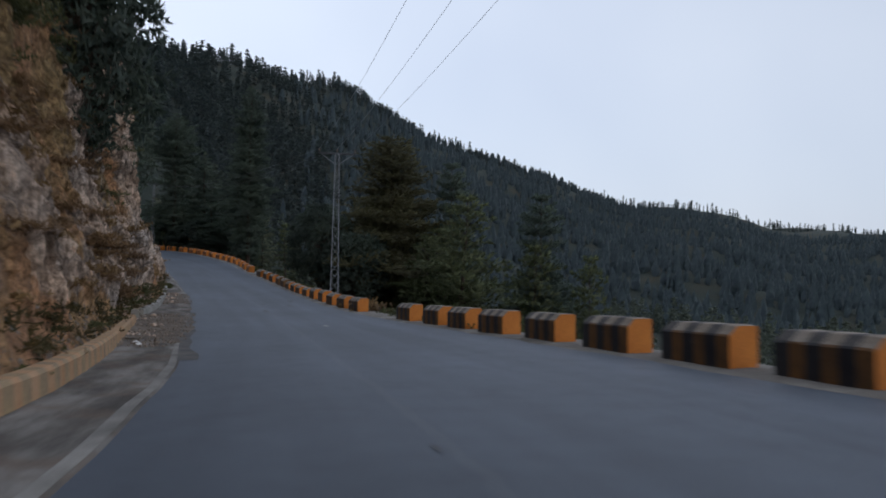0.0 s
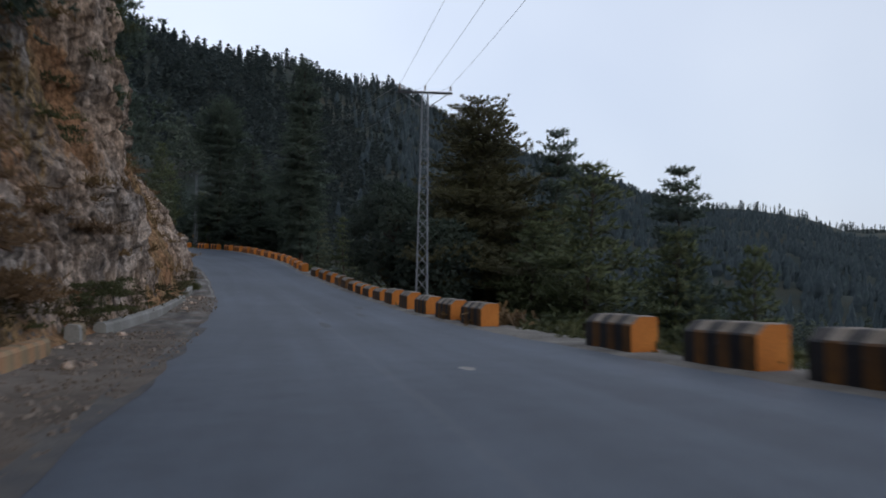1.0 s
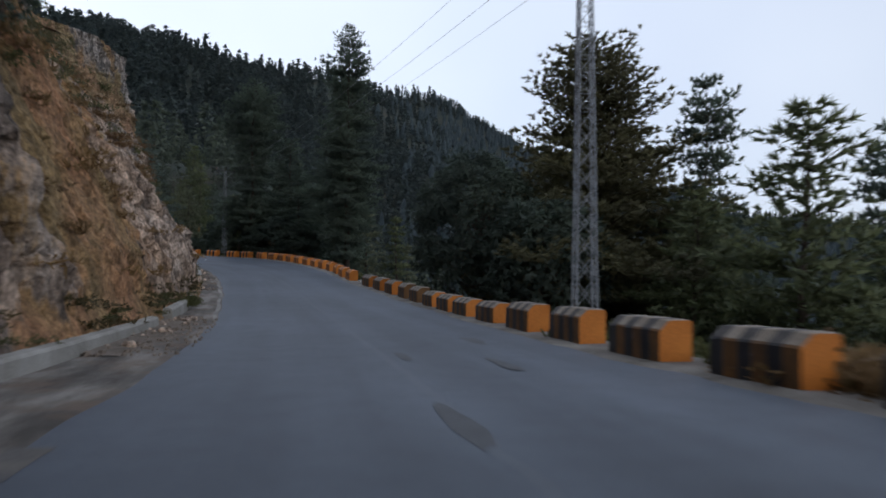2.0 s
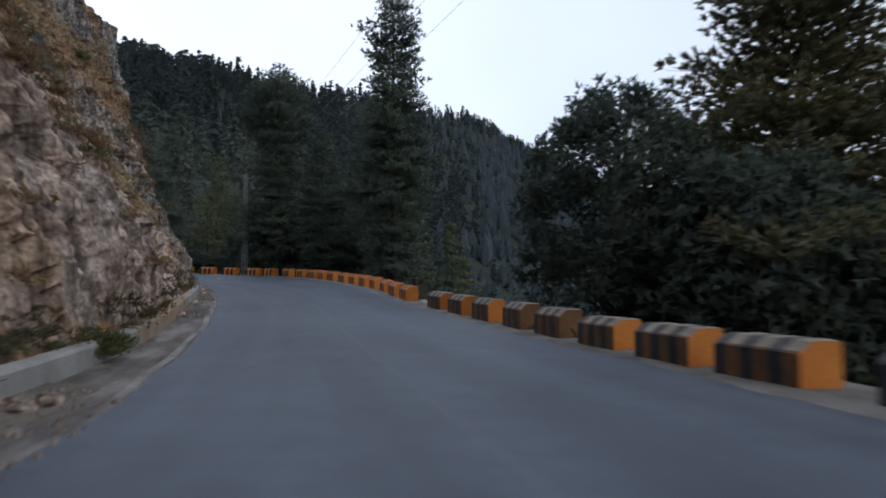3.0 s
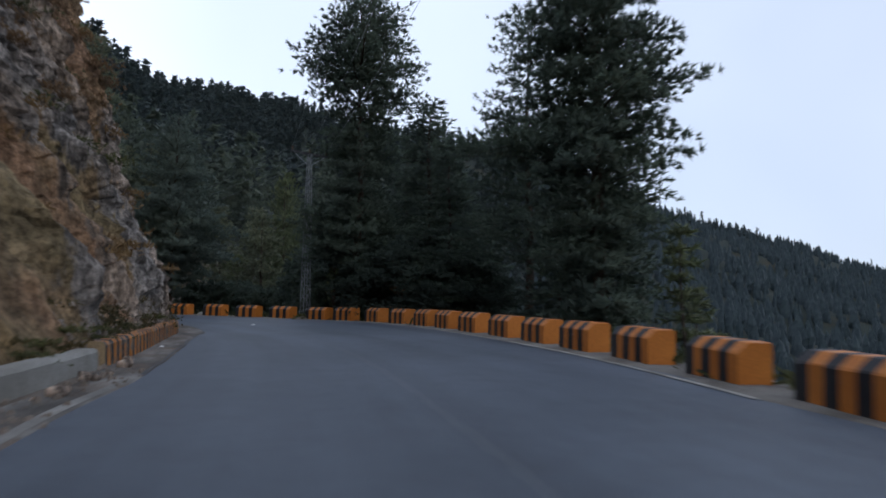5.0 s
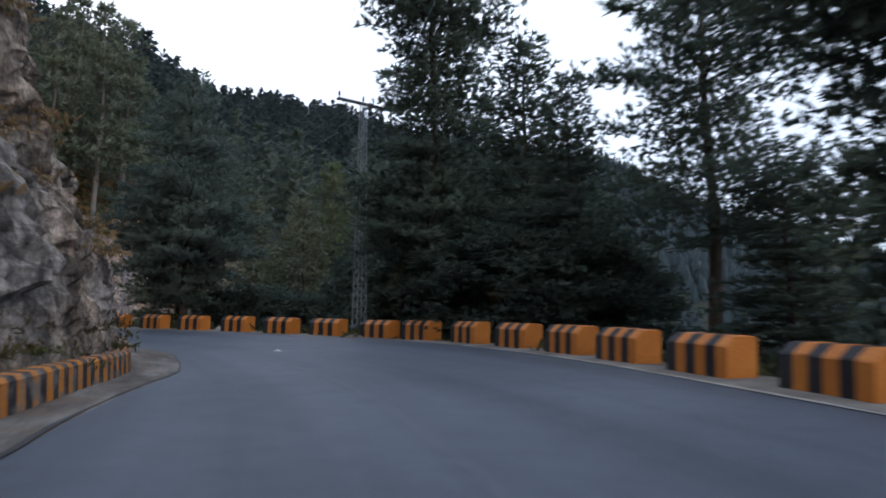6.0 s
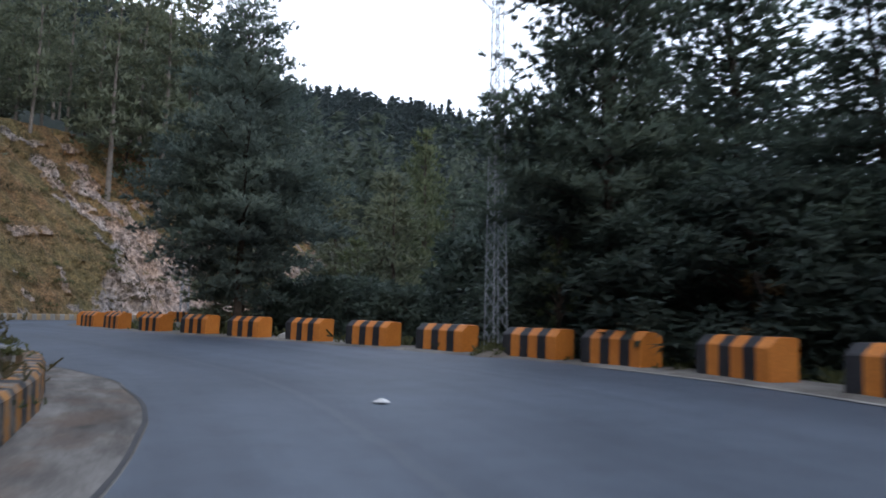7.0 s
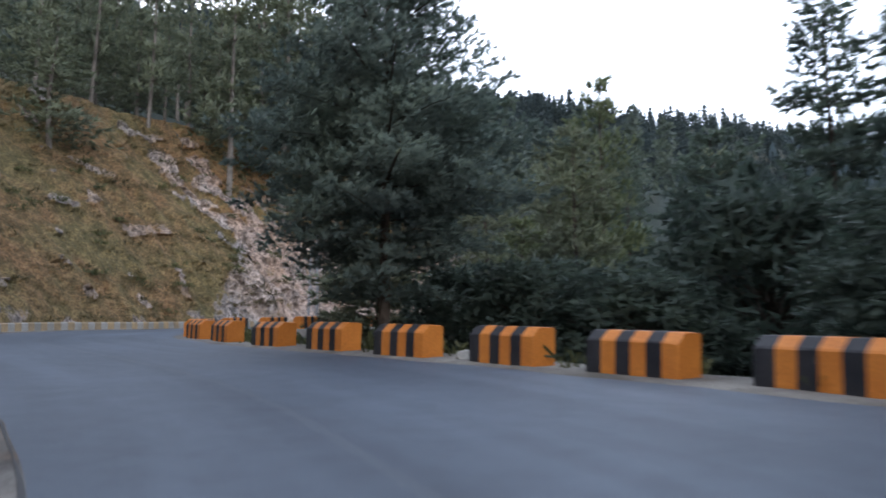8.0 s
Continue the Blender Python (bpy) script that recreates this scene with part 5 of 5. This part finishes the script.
def stand_height(x, y, lo, hi):
    """Height of the forest there: tall old stands on the near flank, lower ones on the far ridge."""
    az = np.degrees(np.arctan2(x + 25, y - 60))
    return np.interp(az, [-40, -22, -8, 30], [1.36, 1.3, 1.08, 0.95]) * fr.uniform(lo, hi, len(x))


far_kinds = [clump_tree(fr, 5, 0.17, fr.uniform(0.7, 1.3)) for _ in range(10)]
flank_kinds = [fluffy_tree(fr, 70, 0.115, fr.uniform(0.55, 1.0), 1.5) for _ in range(12)]
mid_kinds = [fluffy_tree(fr, 130, 0.19, fr.uniform(0.5, 0.9)) for _ in range(10)]
x1, y1 = scatter(17000, -75, 42, 300, 1250, 0.8)
az1 = np.degrees(np.arctan2(x1 + 25, y1 - 60))
flank = az1 < -8 + fr.normal(0, 2, len(x1))
keep = np.hypot(x1 + 25, y1 - 60) < np.interp(az1, CREST_AZ, CREST_R) * 1.01
x2, y2 = scatter(1500, -42, -6, 300, 700, 0.9)
caz = fr.uniform(-52, 36, 1150)
cr_ = np.interp(caz, CREST_AZ, CREST_R) * fr.uniform(0.94, 1.01, 1150)
fx, fy = x1[keep & ~flank], y1[keep & ~flank]
forest("mountain_forest", 6, fx, fy, stand_height(fx, fy, 11, 18), far_kinds, "dense dark conifer forest covering the far mountains, tinted haze-blue", FOREST, 1.5)
fx = np.concatenate([x1[keep & flank], x2, -25 + cr_ * np.sin(np.radians(caz))])
fy = np.concatenate([y1[keep & flank], y2, 60 + cr_ * np.cos(np.radians(caz))])
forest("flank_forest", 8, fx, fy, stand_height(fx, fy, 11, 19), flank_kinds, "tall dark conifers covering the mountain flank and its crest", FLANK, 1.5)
mx, my = scatter(1800, -70, 40, 110, 340, 0.8)
li, ll = at_lane(mx, my)
ok = (ll > RLAT[li] + 60) | (ll < -60) | ((my > 185) & (np.abs(ll) > 16))
mx, my = mx[ok], my[ok]
forest("valley_forest", 7, mx, my, stand_height(mx, my, 10, 17), mid_kinds, "dark conifer forest on the slopes across the gully", NEARFOREST)


# ======== shrubs, grass, stones ========
def tuft_patch(name, seed, pts, spread, height, blades, mat, label, flat=0.4):
    rng = np.random.default_rng(seed)
    P = np.array(pts)
    base = np.repeat(P, blades, 0) + rng.normal(0, 1, (len(P) * blades, 3)) * np.array([spread, spread, height * 0.3])
    ways = rng.normal(0, 0.5, base.shape) + (0, 0, 0.8)
    v, f = sprays(rng, base, ways, np.full(len(base), height) * rng.uniform(0.5, 1.2, len(base)), 4, flat, broad=0.09)
    ob = new(name, mesh_of(name, v.tolist(), f.tolist(), mat))
    tagged(ob, label, "shrub" if mat is not DRYGRASS else "grass", kind="stuff")


def cliff_points(seed, s0, s1, n, h0, h1, rough=1.0):
    rnd = random.Random(seed)
    return [cliff_at(rnd.uniform(s0, s1), rnd.uniform(h0, h1), rough) for _ in range(n)]


tuft_patch("bank_shrubs", 21, cliff_points(1, 0, 125, 60, 0.0, 0.5), 0.22, 0.085, 110, SHRUB, "low green shrubs growing behind the kerb wall")
tuft_patch("cliff_grass", 22, cliff_points(2, 5, 125, 240, 1.0, 14.0), 0.32, 0.2, 45, DRYGRASS, "dry brown grass tufts clinging to the cliff")
tuft_patch("cliff_shrubs", 23, cliff_points(3, 5, 125, 80, 5.0, 15.5), 0.42, 0.16, 110, SHRUB, "olive green shrubs clinging to the cliff")
tuft_patch("overhanging_shrubs", 51, cliff_points(21, 14, 26, 24, 8.0, 13.5), 0.5, 0.17, 240, SHRUB, "dark green shrubs overhanging the top of the cliff")
tuft_patch("overhanging_shrubs", 52, cliff_points(22, 48, 88, 60, 7.5, 17.0), 0.45, 0.18, 150, OLIVE, "olive-brown shrubs overhanging the top of the cliff")
tuft_patch("brown_bushes", 53, cliff_points(23, 74, 98, 46, 5.5, 13.5), 0.4, 0.17, 180, DRYBUSH, "rust-brown dry bushes on the upper cliff")
tuft_patch("brown_bushes", 54, cliff_points(24, 14, 40, 26, 2.0, 7.0), 0.38, 0.15, 190, DRYBUSH, "rust-brown dry bushes between the rock ribs")
tuft_patch("brown_bushes", 55, cliff_points(25, 102, 126, 30, 7.0, 15.0), 0.4, 0.16, 170, DRYBUSH, "brown dry bushes above the grey rock")
tuft_patch("wall_bush", 41, [place_s(66.5 + 0.25 * k, lambda i: WALL[i] + 0.02, 0.25 + 0.12 * (k % 3)) for k in range(5)], 0.16, 0.1, 220, SHRUB, "green bush hanging over the kerb wall")
tuft_patch("cliff_bush", 42, cliff_points(11, 38.0, 42.0, 16, 0.3, 1.2), 0.3, 0.1, 190, SHRUB, "dense green bush at the foot of the cliff")
tuft_patch("dry_bush", 43, cliff_points(12, 27.0, 35.0, 22, 0.8, 3.2), 0.36, 0.16, 190, DRYBUSH, "rust-brown dry bush on the cliff foot")
tuft_patch("bank_grass", 44, cliff_points(13, 0, 125, 200, 0.0, 0.9), 0.25, 0.14, 26, SLOPEGRASS, "olive dry grass on the bank behind the kerb wall")
tuft_patch("slope_shrubs", 27, cliff_points(5, 150, 226, 130, 0.3, 18.0, 0.9), 0.4, 0.3, 30, SHRUB, "olive shrubs scattered over the rocky slope")
tuft_patch("slope_grass", 28, cliff_points(6, 150, 226, 320, 0.3, 19.0, 0.9), 0.6, 0.26, 24, SLOPEGRASS, "olive-brown grass on the rocky slope")
edge_pts = []
rr_ = random.Random(4)
for _ in range(260):
    i = idx(rr_.uniform(20, 175))
    edge_pts.append(place(i, RLAT[i] + rr_.uniform(0.1, 1.4), -0.1))
tuft_patch("edge_grass", 24, edge_pts, 0.3, 0.3, 14, SHRUB, "weeds growing behind the barrier blocks")
tuft_patch("dry_weeds", 25, [place(idx(s), RLAT[idx(s)] + 0.4 + 0.5 * math.sin(s * 7), 0.0) for s in np.linspace(40.5, 45, 18)], 0.28, 0.4, 34, DRYGRASS, "pale dry weeds beside the end of the barrier", 0.9)


def mound(x, y, radius, height, seed, label):
    """A low uneven heap of soil with weeds on it."""
    i, lat = at_lane(np.array([x]), np.array([y]))
    z0 = place(int(i[0]), float(lat[0]), -0.05)[2]
    V, F = [(x, y, z0 + height)], []
    for ring in range(1, 6):
        for k in range(16):
            a = k * math.pi / 8
            rr = radius * ring / 5 * (1 + 0.25 * noise.noise((math.cos(a) * 2, math.sin(a) * 2, seed)))
            h = height * (0.5 + 0.5 * math.cos(math.pi * ring / 5)) * (1 + 0.6 * noise.noise((x + rr * math.cos(a) * 4, rr * math.sin(a) * 4, seed)))
            V.append((x + rr * math.cos(a), y + rr * math.sin(a), z0 + h - (0.08 if ring == 5 else 0)))
            o, q = 1 + (ring - 1) * 16, (k + 1) % 16
            F.append((0, 1 + k, 1 + q) if ring == 1 else (o - 16 + k, o + k, o + q, o - 16 + q))
    tagged(new("soil_mound", mesh_of("soil_mound", V, F, DIRT, smooth=True)), label, "soil mound")
    tuft_patch("mound_weeds", 70 + seed, V[1:60:3], 0.08, 0.16, 8, SHRUB, "sparse weeds growing on the soil mound")


mound(-47.5, 120.9, 0.75, 0.28, 3, "low brown heap of soil at the foot of the power pole")


def rock_mesh(seed, r):
    rng = np.random.default_rng(seed)
    bm = bmesh.new()
    bmesh.ops.create_icosphere(bm, subdivisions=2, radius=r)
    for v in bm.verts:
        v.co *= 1 + 0.35 * noise.noise(v.co * (1.6 / r) + Vector((seed * 3.1, 0, 0)))
        v.co.z *= 0.65
    me = bpy.data.meshes.new("stone")
    bm.to_mesh(me)
    bm.free()
    me.materials.append(ROCK)
    return me


stones = [rock_mesh(k, 0.16) for k in range(5)]
pale_stones = [rock_mesh(k + 9, 0.16) for k in range(3)]
for me_ in pale_stones:
    me_.materials[0] = PALESTONE
rs = random.Random(9)
for k in range(70):
    s = rs.choice([rs.uniform(25, 38), rs.uniform(25, 38), rs.uniform(52, 62), rs.uniform(78, 100)])
    i = idx(s)
    lat = rs.uniform(WALL[i] - 0.2, (WALL[i] + EDGE[i]) / 2)
    ob = new("stone", stones[k % 5])
    sc = rs.uniform(0.25, 1.1)
    ob.matrix_world = Matrix.Translation(place(i, lat, 0.03 + 0.05 * sc)) @ Matrix.Rotation(rs.uniform(0, 6), 4, "Z") @ Matrix.Scale(sc, 4)
    tagged(ob, "grey-brown broken stone fallen from the cliff", "stone", "fallen stones on the apron")

for k, (s_, h_, r_, turn_) in enumerate([(89.6, 2.5, 1.15, 0.4), (88.3, 1.3, 0.75, 1.9), (91.3, 1.2, 0.8, 2.6), (86.5, 0.7, 0.5, 0.9), (93.2, 2.2, 0.9, 3.3)]):
    ob = new("boulder", rock_mesh(30 + k, r_))
    ob.matrix_world = Matrix.Translation(cliff_at(s_, h_)) @ Matrix.Rotation(turn_, 4, "Z") @ Matrix.Rotation(0.35, 4, "X")
    tagged(ob, "brown angular boulder jutting from the cliff foot", "boulder", "boulders in the cliff")
litter = new("paper_litter", mesh_of("paper_litter", [(-0.12, -0.06, 0.02), (0.1, -0.07, 0.03), (0.13, 0.05, 0.015), (0.02, 0.09, 0.06), (-0.1, 0.06, 0.02), (0.0, 0.0, 0.075)],
             [(0, 1, 5), (1, 2, 5), (2, 3, 5), (3, 4, 5), (4, 0, 5), (4, 3, 2, 1, 0)], WHITE))
li_, la_ = at_lane(np.array([-45.3]), np.array([111.4]))
litter.matrix_world = Matrix.Translation(place(int(li_[0]), float(la_[0]), 0.0))
tagged(litter, "crumpled white paper lying on the asphalt", "litter")
for n_, (s_, la_, sc_) in enumerate([(22.3, -3.25, 0.9), (21.4, -3.05, 1.0), (25.6, -3.5, 0.7), (27.4, -4.1, 0.6), (104.0, -2.9, 0.6)]):
    scrap = copy_thing(litter, Matrix.Translation(place_s(s_, la_, 0.06)) @ Matrix.Rotation(1.9 * n_, 4, "Z") @ Matrix.Scale(sc_, 4))
    tagged(scrap, "crumpled white paper scrap lying on the dirty apron", "litter")


def rubble(name, seed, n, spans, label):
    """Small angular stones strewn between kerb wall and asphalt, joined."""
    rnd = random.Random(seed)
    V, F = [], []
    for _ in range(n):
        s0, s1 = rnd.choice(spans)
        u = rnd.random()
        x, y, z = place_s(rnd.uniform(s0, s1), lambda i: WALL[i] - 0.1 + (EDGE[i] - WALL[i]) * u * 1.17, 0.06 * (1 - min(u, 0.9)) + 0.012)
        r = (0.01 + 0.075 * rnd.random() ** 3.5) * (1.3 - 0.6 * u)
        o = len(V)
        for k in range(5):
            a = k * 1.257 + rnd.uniform(-0.4, 0.4)
            V.append((x + r * rnd.uniform(0.7, 1.2) * math.cos(a), y + r * rnd.uniform(0.7, 1.2) * math.sin(a), z - 0.02))
        for k in range(5):
            a = k * 1.257 + rnd.uniform(-0.4, 0.4)
            V.append((x + 0.6 * r * math.cos(a), y + 0.6 * r * math.sin(a), z + r * rnd.uniform(0.4, 0.9)))
        F += [(o + k, o + (k + 1) % 5, o + 5 + (k + 1) % 5, o + 5 + k) for k in range(5)] + [tuple(o + 5 + k for k in range(5))]
    tagged(new(name, mesh_of(name, V, F, RUBBLE)), label, "rubble", kind="stuff")


def bank_rubble(name, seed, n, s0, s1, mat, label):
    """Loose angular stones lying on the bank behind the kerb wall."""
    rnd = random.Random(seed)
    V, F = [], []
    for _ in range(n):
        x, y, z = cliff_at(rnd.uniform(s0, s1), rnd.random() ** 2 * 1.0)
        r = 0.015 + 0.07 * rnd.random() ** 3
        o = len(V)
        for k in range(5):
            a = k * 1.257 + rnd.uniform(-0.4, 0.4)
            V.append((x + r * rnd.uniform(0.7, 1.2) * math.cos(a), y + r * rnd.uniform(0.7, 1.2) * math.sin(a), z - 0.03))
        for k in range(5):
            a = k * 1.257 + rnd.uniform(-0.4, 0.4)
            V.append((x + 0.6 * r * math.cos(a), y + 0.6 * r * math.sin(a), z + r * rnd.uniform(0.4, 0.9)))
        F += [(o + k, o + (k + 1) % 5, o + 5 + (k + 1) % 5, o + 5 + k) for k in range(5)] + [tuple(o + 5 + k for k in range(5))]
    tagged(new(name, mesh_of(name, V, F, mat)), label, "rubble", kind="stuff")


bank_rubble("scree", 33, 2600, 98, 130, RUBBLE, "pale grey scree lying on the bank above the kerb wall")
bank_rubble("bank_stones", 34, 700, 0, 40, RUBBLE, "small pale stones strewn over the grassy bank")
rubble("rubble", 31, 2800, [(21, 40), (21, 40), (24, 37), (50, 63), (78, 98)], "small pinkish-grey stones strewn over the soil")
for k, (x, y, z, sc) in enumerate([(-21.3, 84.7, -2.25, 1.5), (-21.0, 84.1, -2.35, 1.1), (-57.2, 124.6, 0.72, 1.8), (-57.6, 125.4, 0.75, 1.5), (-9.3, 61.3, -3.2, 2.0), (-9.0, 60.7, -3.2, 1.6), (-45.9, 120.9, 0.2, 1.5)]):
    ob = new("stone", pale_stones[k % 3])
    ob.matrix_world = Matrix.Translation((x, y, z)) @ Matrix.Rotation(k * 1.3, 4, "Z") @ Matrix.Scale(sc, 4)
    tagged(ob, "pale broken stone lying between the barrier blocks", "stone", "pale stones by the barrier")


def road_patch(x, y, length, width, seed, mat, label):
    """A flat irregular repair or stain on the asphalt, lying along the lane."""
    rnd = random.Random(seed)
    i, lat = at_lane(np.array([x]), np.array([y]))
    i, lat = int(i[0]), float(lat[0])
    t = math.atan2(LT[i, 1], LT[i, 0])
    V = []
    for k in range(14):
        a = k * 2 * math.pi / 14
        r = rnd.uniform(0.7, 1.15)
        du, dv = math.cos(a) * length * r / 2, math.sin(a) * width * r / 2
        j = int(np.clip(round(i + du / 0.5), 0, len(LP) - 1))
        px, py = x + math.cos(t) * du - math.sin(t) * dv, y + math.sin(t) * du + math.cos(t) * dv
        f = np.clip(i + du / 0.5, 0, len(LP) - 2)
        z = float(road_z(int(f), lat - dv)) * (1 - f % 1) + float(road_z(int(f) + 1, lat - dv)) * (f % 1)
        V.append((px, py, z + 0.009))
    ob = new("road_patch", mesh_of("road_patch", V, [tuple(range(14))], mat))
    tagged(ob, label, "road patch", kind="structure")


for k, (x, y, ln, wd) in enumerate([(-9.7, 40.9, 2.6, 0.34), (-10.43, 50.9, 2.2, 0.4), (-9.5, 46.2, 2.0, 0.3), (-20.0, 62.16, 0.32, 0.14), (-0.03, 6.8, 0.4, 0.1), (1.04, 6.9, 0.6, 0.13), (-11.5, 47.5, 1.6, 0.25)]):
    road_patch(x, y, ln, wd, k, TAR, "dark tar stain on the worn asphalt")
road_patch(-4.57, 29.4, 0.55, 0.28, 20, PALESTONE, "small pale smear of dried paint on the asphalt")
